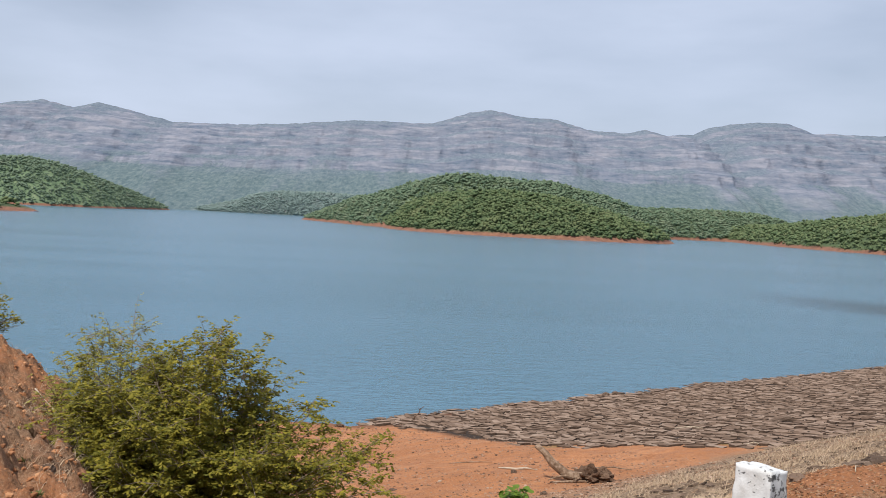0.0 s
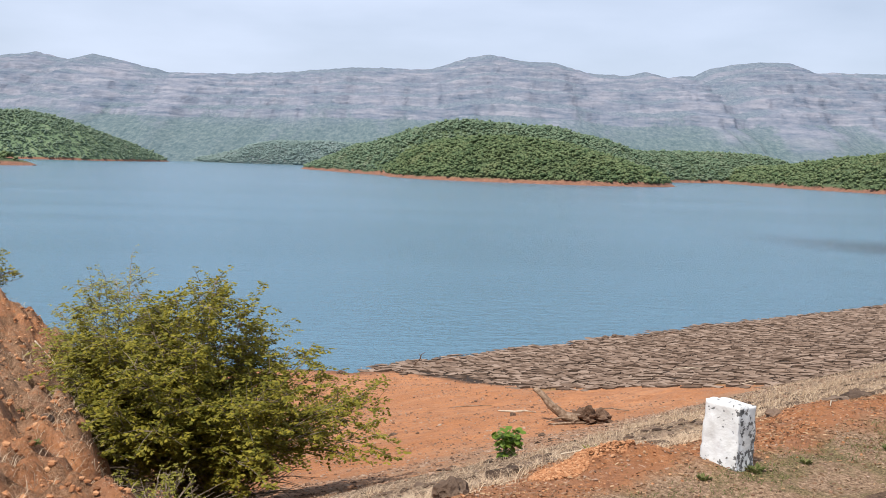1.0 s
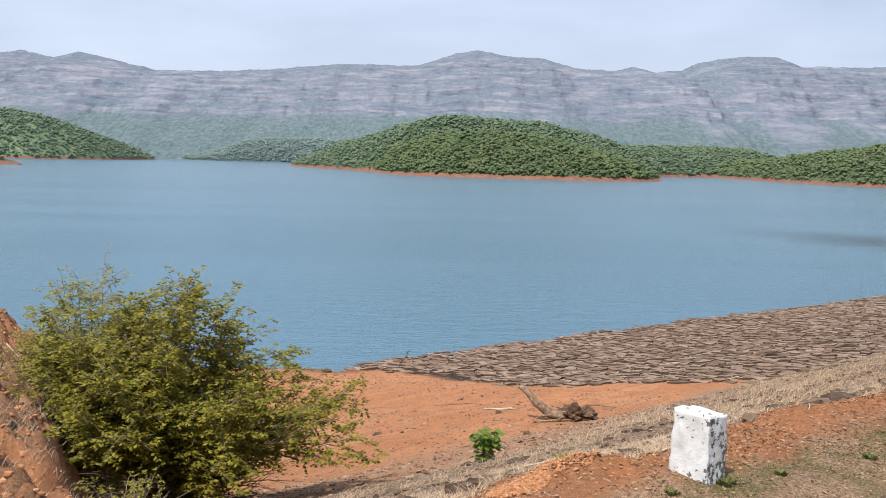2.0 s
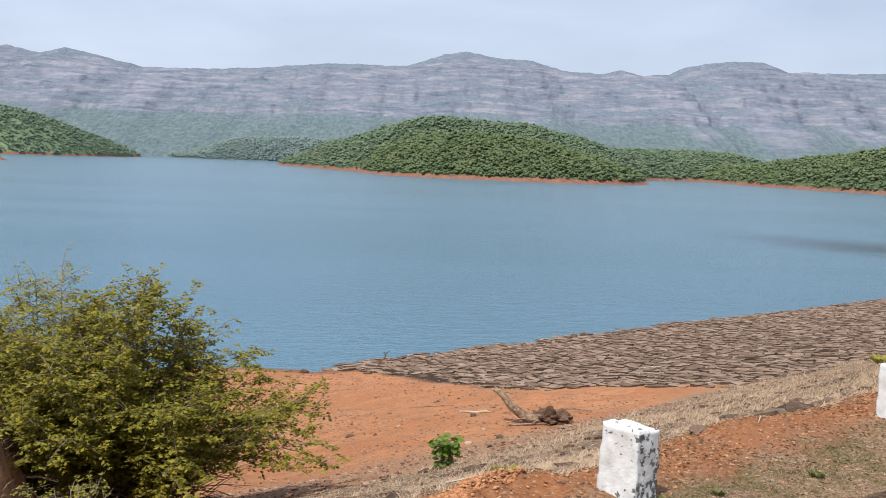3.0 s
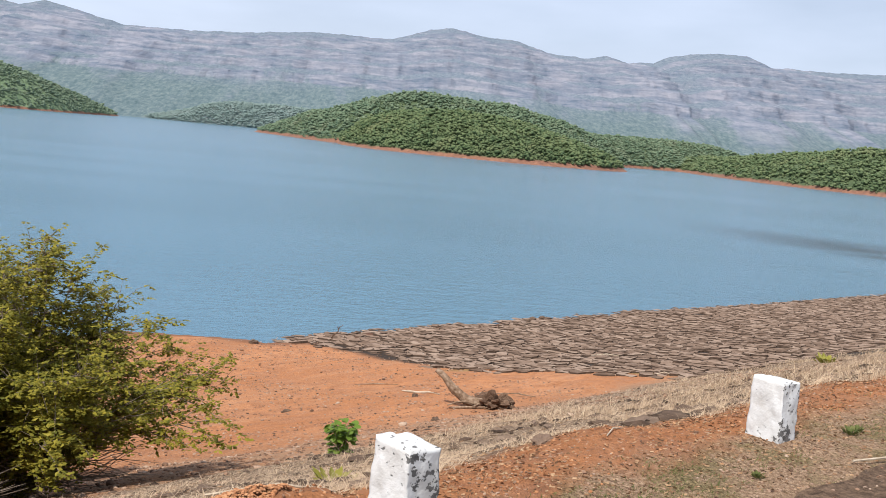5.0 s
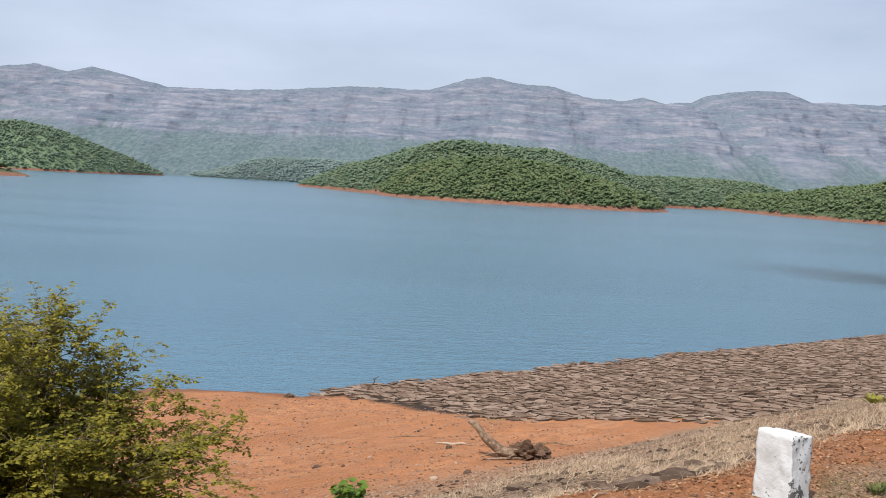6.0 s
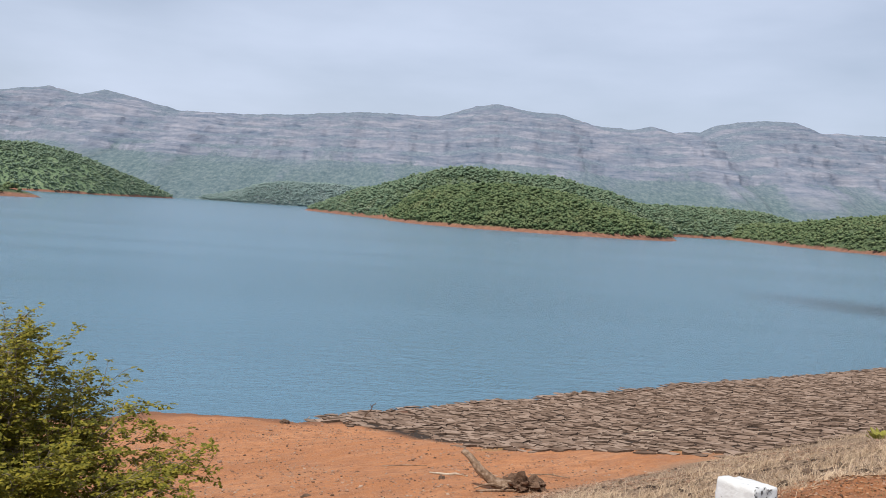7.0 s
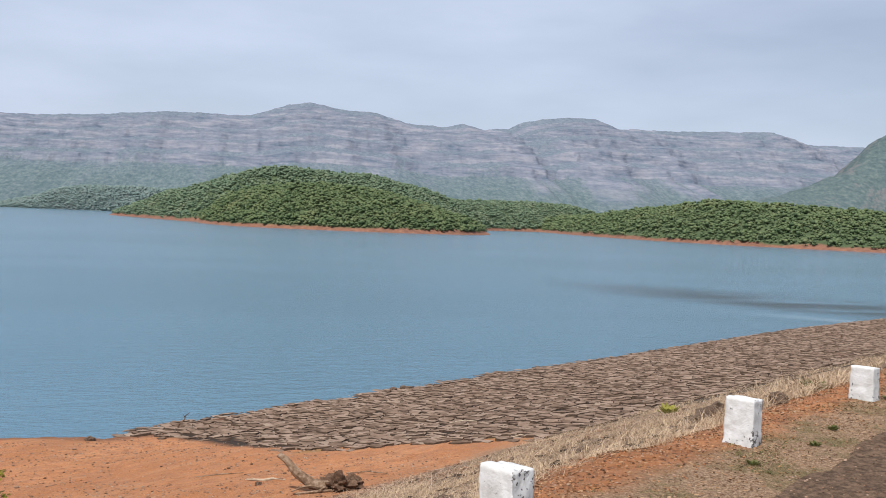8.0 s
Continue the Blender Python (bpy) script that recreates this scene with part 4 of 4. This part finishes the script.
# ---- dry grass ----
def grass():
    V, F = [], []
    rnd = random.Random(12)

    def blade(p, L, lean_to, wide):
        a = rnd.uniform(0, 6.28)
        o = Vector((math.cos(a), math.sin(a), 0)) * lean_to * L
        b = Vector((-math.sin(a + 0.6), math.cos(a + 0.6), 0)) * wide
        m = p + o * 0.35 + Vector((0, 0, L * 0.6))
        e = p + o + Vector((0, 0, L * rnd.uniform(0.75, 1.0)))
        n = len(V)
        V.extend([tuple(p - b), tuple(p + b), tuple(m + b * 0.8), tuple(m - b * 0.8), tuple(e)])
        F.extend([(n, n + 1, n + 2, n + 3), (n + 3, n + 2, n + 4)])

    made = 0
    while made < 7500:
        s = rnd.uniform(-3.5, 46) if made % 3 else rnd.uniform(-3, 14)
        top = float(np.interp(s, (0, 5, 10, 18, 24, 30, 46), (7.5, 8.6, 10, 13.5, 16.5, 17.3, 15)))
        d = 0.65 + (top - 0.65) * rnd.random() ** 1.35
        thick = fbm(s * 0.45, d * 0.8, 51)
        if thick < 0.0 or (d > 5 and rnd.random() < 0.35) or s < bank_edge(d) - 0.6 * (d > 4):
            continue
        made += 1
        tall = rnd.uniform(0.03, 0.10) * (1.7 if thick > 0.28 else 1.0) * (1.35 if s > 8 else 0.8) * ((1.3 if s > 4 else 0.65) if d < 2.5 else 1.0)
        for k in range(rnd.randint(10, 16)):
            q = Vector((s + rnd.gauss(0, 0.12), d + rnd.gauss(0, 0.12), 0))
            q.z = bank_height(q.x, q.y) - 0.015
            blade(q, tall * rnd.uniform(0.5, 1.25), rnd.uniform(0.2, 2.2), rnd.uniform(0.0018, 0.0036) * (1 + max(0, s) * 0.035))
    made = 0
    while made < 5200:
        s, d = rnd.uniform(-3.2, 9.0), 0.6 + rnd.expovariate(0.45)
        if d > 7 or fbm(s * 0.9, d * 1.2, 52) < -0.05 or s < bank_edge(d):
            continue
        made += 1
        for k in range(14):
            q = Vector((s + rnd.gauss(0, 0.1), d + rnd.gauss(0, 0.1), 0))
            q.z = bank_height(q.x, q.y) - 0.01
            blade(q, rnd.uniform(0.02, 0.05), rnd.uniform(0.8, 4.0), rnd.uniform(0.0014, 0.0028))
    # wisps on the earth bank and at its foot
    made = 0
    while made < 900:
        d = rnd.uniform(4.5, 22)
        s = bank_edge(d) + 0.9 - rnd.expovariate(0.55)
        if fbm(s * 1.3, d * 0.9, 53) < 0.0:
            continue
        made += 1
        for k in range(10):
            q = Vector((s + rnd.gauss(0, 0.08), d + rnd.gauss(0, 0.08), 0))
            q.z = bank_height(q.x, q.y) - 0.01
            blade(q, rnd.uniform(0.05, 0.16), rnd.uniform(0.4, 2.0), rnd.uniform(0.002, 0.004))
    ob = new("dry_grass", link_mesh("dry_grass", V, F, M_GRASS))
    ob.matrix_world = BASE
    tagged(ob, "sparse bleached dry grass tufts on the upper slope", "grass", kind="stuff")
    V.clear()
    F.clear()
    for k in range(2600):
        s, d = rnd.uniform(-4, 16), rnd.gauss(-0.36, 0.17)
        if fbm(s * 1.1, d * 1.5, 61) < 0.02:
            continue
        for j in range(9):
            q = Vector((s + rnd.gauss(0, 0.04), d + rnd.gauss(0, 0.04), 0))
            q.z = bank_height(q.x, q.y) - 0.005
            blade(q, rnd.uniform(0.008, 0.026), rnd.uniform(0.3, 1.8), 0.0022)
    ob = new("short_grass", link_mesh("short_grass", V, F, M_WEED))
    ob.matrix_world = BASE
    tagged(ob, "thin short green grass along the road verge", "grass", kind="stuff")


grass()


def litter():
    """Straw, twigs and leaf scraps that lie on the shoulder and upper slope."""
    rnd = random.Random(31)
    V, F = [], []
    for k in range(46000):
        if k % 5 < 3:
            s, d = rnd.uniform(-4.5, 15), rnd.gauss(0.15, 0.55)
        else:
            s, d = rnd.uniform(-3, 22), rnd.uniform(0.7, 11)
        if d < -0.75 or (fbm(s * 1.2, d * 1.6, 33) < -0.1 and rnd.random() < 0.7):
            continue
        L, b = rnd.uniform(0.003, 0.013) * (2.4 if d > 1.2 else 1.0), rnd.uniform(0.001, 0.0026)
        a = rnd.uniform(0, 6.28)
        o, q = Vector((math.cos(a), math.sin(a), 0)) * L, Vector((-math.sin(a), math.cos(a), 0)) * b
        z = bank_height(s, d) + 0.004
        slope = (bank_height(s + o.x, d + o.y) - bank_height(s - o.x, d - o.y)) / 2
        up = rnd.uniform(0.0, 0.5) * L
        p = Vector((s, d, z))
        n = len(V)
        for sg, w in ((-1, -1), (-1, 1), (1, 1), (1, -1)):
            V.append(tuple(p + o * sg + q * w + Vector((0, 0, slope * sg + up * (1 + sg) / 2 + 0.003 * w))))
        F.append((n, n + 1, n + 2, n + 3))
    ob = new("ground_litter", link_mesh("ground_litter", V, F, M_LITTER))
    ob.matrix_world = BASE
    tagged(ob, "dry straw and leaf litter scattered on orange soil", "litter", kind="stuff")
    nrnd = np.random.default_rng(37)
    V, F = [], []
    for k in range(9000):
        if k % 2:
            d = nrnd.uniform(4, 32)
            s = bank_edge(d) - abs(nrnd.normal(0, 2.2)) + 0.7
            r = 0.010 * math.exp(nrnd.uniform(0, 1.6))
        else:
            s, d = nrnd.uniform(-4, 14), nrnd.normal(0.35, 0.3)
            r = 0.003 * math.exp(nrnd.uniform(0, 1.2))
        lump(V, F, (s, d, bank_height(s, d) + r * 0.2), (r * 1.3, r, r * 0.8), nrnd, 0.35)
    ob = new("earth_clods", link_mesh("earth_clods", V, F, M_CLOD))
    ob.matrix_world = BASE
    tagged(ob, "loose orange earth clods on the bank", "soil", kind="stuff")


litter()


def soil_heap(s, d, radius, height, seed):
    rnd = np.random.default_rng(seed)
    V, F = [], []
    for k in range(2600):
        a, q = rnd.uniform(0, 6.28), math.sqrt(rnd.random())
        x, y = s + radius * q * math.cos(a), d + 0.6 * radius * q * math.sin(a)
        r = 0.0022 * math.exp(rnd.uniform(0, 1.5))
        lump(V, F, (x, y, bank_height(x, y) + height * (1 - q * q) * (0.6 + 0.4 * rnd.random())), (r * 1.5, r, r * 0.8), rnd, 0.4)
    c = Vector((s, d, bank_height(s, d)))
    ob = new("soil_heap", link_mesh("soil_heap", [tuple(Vector(v) - c) for v in V], F, M_STRAW))
    ob.matrix_world = BASE @ Matrix.Translation(c)
    tagged(ob, "small crumbly heap of orange earth on the shoulder", "soil heap", kind="stuff")


soil_heap(-0.36, 0.46, 0.27, 0.04, 1)
soil_heap(-0.80, 0.36, 0.20, 0.02, 2)


# ---- rocks, pebbles ----
def slope_rocks():
    rnd = np.random.default_rng(17)
    V, F = [], []
    for k in range(9000):
        s = rnd.uniform(-2.5, 45) if k % 2 else rnd.uniform(-2.5, 16)
        d = 0.85 + rnd.exponential(1.6) if k % 3 else rnd.uniform(1.0, 9.0 + 0.3 * max(0.0, min(s, 26.0)))
        if fbm(s * 0.5, d * 0.9, 71) < -0.08 or s < bank_edge(d) + 0.3:
            continue
        r = 0.018 * math.exp(rnd.uniform(0, 1.45))
        lump(V, F, (s, d, bank_height(s, d) + r * 0.05), (r * rnd.uniform(0.9, 1.7), r * rnd.uniform(0.6, 1.0), r * rnd.uniform(0.3, 0.6)), rnd, 0.38, rnd.uniform(-0.5, 0.5))
    # flat slabs of dark rock that crop out of the upper slope
    for k in range(3000):
        s, d = rnd.uniform(-2.5, 26), 0.75 + rnd.exponential(1.3)
        if fbm(s * 0.7, d * 1.3, 73) < -0.02 or d > 9 or s < bank_edge(d) + 0.5:
            continue
        r = 0.034 * math.exp(rnd.uniform(0, 1.0))
        lump(V, F, (s, d, bank_height(s, d) + r * 0.12), (r * rnd.uniform(1.2, 2.2), r * rnd.uniform(0.7, 1.2), r * rnd.uniform(0.25, 0.5)), rnd, 0.4, rnd.uniform(-0.4, 0.4))
    ob = new("slope_rubble", link_mesh("slope_rubble", V, F, M_DARKROCK))
    ob.matrix_world = BASE
    tagged(ob, "dark weathered rubble stones half buried in dry grass", "rubble", kind="stuff")
    V, F = [], []
    for k in range(7500):
        if k % 3 == 0:
            s, d, r = rnd.uniform(-4, 14), rnd.normal(-0.5, 0.5), rnd.uniform(0.003, 0.009)
        else:
            s, d = rnd.uniform(-6, 23), rnd.uniform(6, 38)
            r = 0.012 * math.exp(rnd.normal(0.3, 0.55))
        lump(V, F, (s, d, (bank_height(s, d) if d > -0.72 else 0.02) + r * 0.3), (r * 1.3, r, r * 0.7), rnd, 0.3)
    for k in range(3500):
        s, d, r = rnd.uniform(-4, 13), rnd.uniform(-1.7, 0.75), 0.004 * math.exp(rnd.uniform(0, 1.1))
        if fbm(s * 0.8, d * 1.2, 79) < -0.05:
            continue
        lump(V, F, (s, d, (bank_height(s, d) if d > -0.72 else 0.02) + r * 0.2), (r * 1.3, r, r * 0.7), rnd, 0.35)
    for k in range(15000):
        s, d = rnd.uniform(-2, 28), rnd.uniform(9, 40)
        if s > 24.5 or s < bank_edge(d) + 0.5 or (d > 20 and fbm(s * 0.3, d * 0.5, 77) < -0.15):
            continue
        r = 0.012 * math.exp(rnd.uniform(0, 1.3))
        lump(V, F, (s, d, bank_height(s, d) + r * 0.2), (r * 1.4, r, r * 0.6), rnd, 0.35)
    ob = new("pebbles", link_mesh("pebbles", V, F, M_PEBBLE))
    ob.matrix_world = BASE
    tagged(ob, "scattered pale and brown pebbles on bare soil", "pebbles", kind="stuff")


slope_rocks()


def boulder(s, d, size, seed, label, lift=0.0, turn=0.0, mat=None):
    bm = bmesh.new()
    bmesh.ops.create_icosphere(bm, subdivisions=3, radius=1)
    for v in bm.verts:
        p = v.co.copy()
        k = 1 + 0.40 * noise.noise(p * 1.3 + Vector((seed, 0, 0))) + 0.28 * noise.noise(p * 3.5 + Vector((0, seed, 0))) + 0.12 * noise.noise(p * 9 + Vector((0, seed, 3)))
        cell = noise.cell(p * 2 + Vector((seed, seed, 0)))
        v.co = Vector((p.x * size[0], p.y * size[1], p.z * size[2])) * (k + 0.08 * cell)
    me = bpy.data.meshes.new("rock")
    bm.to_mesh(me)
    bm.free()
    me.materials.append(mat or M_DARKROCK)
    ob = new("rock", me)
    ob.matrix_world = Matrix.Translation(W(s, d, lift)) @ pose(0, 0, 0, 0, 0, TURN + turn)
    return tagged(ob, label, "rock")


boulder(-1.46, 0.50, (0.10, 0.08, 0.07), 1.0, "rough brown-grey stone on the road shoulder", 0.02)
boulder(-1.35, 9.4, (0.09, 0.08, 0.09), 2.0, "dark round stone stuck in the orange bank", 0.08)
boulder(-2.3, 8.6, (0.08, 0.07, 0.06), 3.0, "dark clod on the orange earth bank", 0.05)
boulder(41.9, 39.0, (0.30, 0.20, 0.16), 4.0, "dark block of stone at the water's edge", 0.12)
boulder(43.0, 39.2, (0.26, 0.18, 0.15), 5.0, "small dark block of stone at the water's edge", 0.12)
boulder(20.9, 38.9, (0.24, 0.18, 0.14), 6.0, "dark wet stone on the shoreline", 0.08)
boulder(14.6, 16.5, (0.12, 0.10, 0.08), 7.0, "small brown stone on orange soil", 0.03)
boulder(13.2, 22.5, (0.16, 0.08, 0.06), 8.0, "flat dark stone on orange soil", 0.02)
boulder(17.6, 21.2, (0.12, 0.09, 0.09), 9.0, "small dark stone on orange soil", 0.03)
boulder(1.75, 0.66, (0.10, 0.06, 0.03), 10.0, "flat pale slab lying in dry grass", 0.01, 20, M_PITCH_ONE)
# dark rock fills the spot of the ledge's shaded hollow
boulder(7.95, 1.10, (0.42, 0.13, 0.10), 11.0, "rock ledge broken out of the shoulder, dark for its shaded hollow", 0.08, 6, M_DARKROCK)
boulder(8.8, 1.2, (0.20, 0.12, 0.08), 13.0, "dark rock beside a broken ledge", 0.06, 12)
boulder(5.6, 1.1, (0.10, 0.08, 0.07), 14.0, "dark angular stone in dry grass", 0.05, 30)
boulder(8.45, 0.62, (0.12, 0.10, 0.08), 15.0, "brown stone beside a guard stone", 0.04, 60)
boulder(4.0, 1.2, (0.12, 0.08, 0.06), 16.0, "dark weathered slab on the upper slope", 0.03, 15)
boulder(2.9, 1.15, (0.10, 0.08, 0.05), 17.0, "dark weathered slab in dry grass", 0.03, -20)


# ---- driftwood ----
def driftwood():
    root = thing("driftwood_stump", Matrix.Translation(W(18.05, 18.45, -0.05)) @ pose(0, 0, 0, 0, 0, 0), "weathered driftwood tree stump with a tangled root ball", "driftwood")
    rnd = random.Random(9)
    bm = bmesh.new()
    pts = [Vector((0.55, -0.05, 0.16)), Vector((0.1, 0.0, 0.17)), Vector((-0.4, 0.05, 0.28)), Vector((-0.85, 0.15, 0.62)), Vector((-1.15, 0.3, 0.92)), Vector((-1.42, 0.42, 1.12))]
    tube(bm, pts, [0.20, 0.20, 0.165, 0.125, 0.105, 0.075], 10)
    for v in bm.verts:
        v.co += Vector((fbm(v.co.x * 5, v.co.z * 5, 1), fbm(v.co.y * 5, v.co.z * 5, 2), fbm(v.co.x * 5, v.co.y * 5, 3))) * 0.035
    part("trunk", bm, M_WOOD, root)
    bm = bmesh.new()
    bmesh.ops.create_icosphere(bm, subdivisions=4, radius=1)
    for v in bm.verts:
        p = v.co.copy()
        k = 1 + 1.3 * noise.noise(p * 2.4) + 0.8 * noise.noise(p * 6)
        v.co = Vector((p.x * 0.62 + 0.55, p.y * 0.40, p.z * 0.28 + 0.22)) * 1.0 + p * 0.22 * (k - 1)
    part("root_ball", bm, M_ROOTBALL, root, "dark crumbly root ball with earth")
    for k in range(13):
        bm = bmesh.new()
        a = rnd.uniform(0, 6.28)
        o = Vector((math.cos(a), 0.6 * math.sin(a), rnd.uniform(-0.1, 0.5)))
        p0 = Vector((rnd.uniform(-0.35, 0.75), rnd.uniform(-0.15, 0.15), 0.2))
        L = rnd.uniform(0.4, 0.85)
        pts = [p0 + o * L * t + Vector((rnd.uniform(-0.05, 0.05), rnd.uniform(-0.05, 0.05), -0.35 * L * t * t)) for t in (0, 0.3, 0.6, 1)]
        tube(bm, pts, [0.07, 0.055, 0.04, 0.015], 6)
        part("root", bm, M_WOOD, root)


driftwood()


def branch(points, radii, label, mat, name="fallen_branch"):
    """A bent stick; points are along the road, down the bank, above the soil."""
    bm = bmesh.new()
    world_pts = [W(*p) for p in points]
    o = world_pts[0]
    tube(bm, [p - o for p in world_pts], radii, 6)
    me = bpy.data.meshes.new(name)
    bm.to_mesh(me)
    bm.free()
    me.materials.append(mat)
    ob = new(name, me)
    ob.matrix_world = Matrix.Translation(o)
    return tagged(ob, label, "stick")


branch([(18.2, 22.7, 0.03), (18.2, 22.2, 0.05), (18.3, 21.8, 0.03), (18.3, 21.3, 0.05), (18.4, 20.8, 0.03)], [0.02, 0.035, 0.04, 0.035, 0.02], "pale bleached branch lying on orange soil", M_PALEWOOD)
branch([(18.4, 26.0, 0.03), (18.9, 25.2, 0.04), (19.5, 24.6, 0.03)], [0.015, 0.025, 0.012], "thin brown stick lying on orange soil", M_WOOD)
branch([(17.2, 18.9, 0.03), (17.6, 18.4, 0.05), (18.1, 18.1, 0.04)], [0.03, 0.05, 0.04], "dark fallen branch beside the stump", M_WOOD)
branch([(20.6, 20.2, 0.02), (20.9, 19.4, 0.12), (21.1, 18.7, 0.05)], [0.02, 0.03, 0.015], "forked dead stick near the stones", M_WOOD)
branch([(25.2, 38.1, -0.1), (25.3, 38.1, 0.30), (25.55, 38.0, 0.55), (25.6, 38.0, 0.75), (25.8, 37.9, 0.88)], [0.04, 0.036, 0.032, 0.026, 0.016], "dark dead stick standing at the water's edge", M_ROOTBALL, "standing_stick")
branch([(25.58, 38.0, 0.66), (25.5, 38.0, 0.76), (25.48, 38.0, 0.84)], [0.024, 0.018, 0.012], "dark side fork of a dead stick by the water", M_ROOTBALL, "forked_stick")
branch([(2.95, -0.66, 0.022), (3.3, -0.78, 0.03), (3.6, -0.98, 0.04)], [0.007, 0.008, 0.004], "pale dry twig at the asphalt edge", M_PALEWOOD)
branch([(-0.4, 0.75, 0.03), (-0.1, 0.6, 0.06), (0.15, 0.5, 0.03)], [0.007, 0.008, 0.004], "bent dry straw beside a guard stone", M_PALEWOOD)
branch([(1.9, 0.3, 0.01), (2.05, 0.38, 0.015), (2.3, 0.4, 0.01)], [0.004, 0.005, 0.003], "thin dry twig on bare soil", M_PALEWOOD)
branch([(28.6, 19.2, 0.03), (28.9, 18.9, 0.12), (29.0, 18.4, 0.02)], [0.02, 0.025, 0.012], "pale dead stick at the foot of the stones", M_PALEWOOD)
branch([(31.5, 25.0, 0.16), (31.9, 24.4, 0.22), (32.1, 23.8, 0.14)], [0.015, 0.03, 0.015], "pale bent stick caught on the stones", M_PALEWOOD)
branch([(0.5, 18.0, 0.3), (0.7, 17.2, 0.2), (0.6, 16.2, 0.1)], [0.02, 0.02, 0.012], "pale dead stick down the earth bank", M_PALEWOOD)
branch([(-0.5, 13.5, 0.1), (0.1, 13.8, 0.25), (0.6, 14.0, 0.05)], [0.015, 0.02, 0.01], "dry stick hanging from the eroded bank", M_PALEWOOD)


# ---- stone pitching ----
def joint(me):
    """The sides of the stones are coloured dark, as the shade in the gaps."""
    me.materials.append(M_JOINT_SHADE)
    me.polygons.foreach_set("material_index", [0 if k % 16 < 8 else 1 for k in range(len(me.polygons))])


def pitching():
    rnd = np.random.default_rng(23)
    root = thing("stone_pitching", BASE, "brown-grey dry stone pitching laid down the dam slope", "stone pitching", kind="structure")
    ds, dd = 0.42, 0.58
    n_s, n_d = 430, 61
    J = rnd.uniform(-1, 1, (n_d + 1, n_s + 2, 2)) * (0.15, 0.21)
    JH = rnd.uniform(-1, 1, (n_d + 1, n_s + 2)) * 0.11
    JV = rnd.uniform(-1, 1, (n_d + 1, n_s + 2)) * 0.08
    V, F, singles = [], [], 0
    for j in range(n_d):
        d0 = 5.4 + j * dd
        left = float(np.interp(d0, (5, 10, 14, 16.5, 17.5, 18.5, 19.5, 21.7, 23, 24, 26, 28, 31.4, 36.7, 40.3),
                               (44, 38, 34, 29.5, 28.3, 27, 26.4, 25.8, 25.4, 24.4, 23.8, 23.8, 24.4, 23.2, 21.8)))
        for i in range(n_s):
            s0 = 20.5 + i * ds
            if s0 < left + 0.9 * fbm(d0 * 0.6, 0.0, 81) or rnd.random() < (0.25 if s0 < left + 1.2 else 0.015):
                continue
            if d0 < 8.5 and fbm(s0 * 0.3, d0 * 0.6, 83) > 0.1:
                continue
            def knot(a, b):
                jx, jy = J[j + b, i + a]
                return s0 + a * ds + jx, d0 + b * dd + jy

            c00, c10, c11, c01 = knot(0, 0), knot(1, 0), knot(1, 1), knot(0, 1)
            mids = [((p[0] + r[0]) / 2 + ox, (p[1] + r[1]) / 2 + oy) for p, r, ox, oy in
                    ((c00, c10, 0, JH[j, i]), (c10, c11, JV[j, i + 1], 0), (c11, c01, 0, JH[j + 1, i]), (c01, c00, JV[j, i], 0))]
            q = [c00, mids[0], c10, mids[1], c11, mids[2], c01, mids[3]]
            cs, cd = sum(p[0] for p in q) / 8, sum(p[1] for p in q) / 8
            q = [(cs + (x - cs) * 0.93, cd + (y - cd) * 0.94) for x, y in q]
            base = bank_height(cs, cd)
            slope = float(np.interp(cd + 0.3, PROFILE_D, PROFILE_Z) - np.interp(cd - 0.3, PROFILE_D, PROFILE_Z)) / 0.6
            top = rnd.uniform(0.015, 0.095)
            tx, ty = rnd.uniform(-0.04, 0.04), rnd.uniform(-0.03, 0.06)
            vs = [(x - cs, y - cd, slope * (y - cd) - 0.12) for x, y in q]
            for x, y in q:
                x, y = (x - cs) * 0.95, (y - cd) * 0.95
                vs.append((x, y, slope * y + top + tx * x / 0.5 + ty * y / 0.5 + rnd.uniform(-0.012, 0.012)))
            vs.append((0, 0, top + rnd.uniform(0.012, 0.04)))
            fs = [(8 + k, 8 + (k + 1) % 8, 16) for k in range(8)] + [(k, (k + 1) % 8, 8 + (k + 1) % 8, 8 + k) for k in range(8)]
            if singles < 300 and 18.0 < d0 < 38.0 and s0 < 36.0:
                singles += 1
                ob = part("stone", link_mesh("stone", vs, fs, M_PITCH_ONE), M_PITCH_ONE, root)
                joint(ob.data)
                ob.matrix_basis = Matrix.Translation((cs, cd, base))
            else:
                n = len(V)
                V.extend((x + cs, y + cd, z + base) for x, y, z in vs)
                F.extend(tuple(c + n for c in f) for f in fs)
    rest = part("stones", link_mesh("stones", V, F, M_PITCH), M_PITCH, root)
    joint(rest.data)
    tagged(rest, kind="stuff")


pitching()
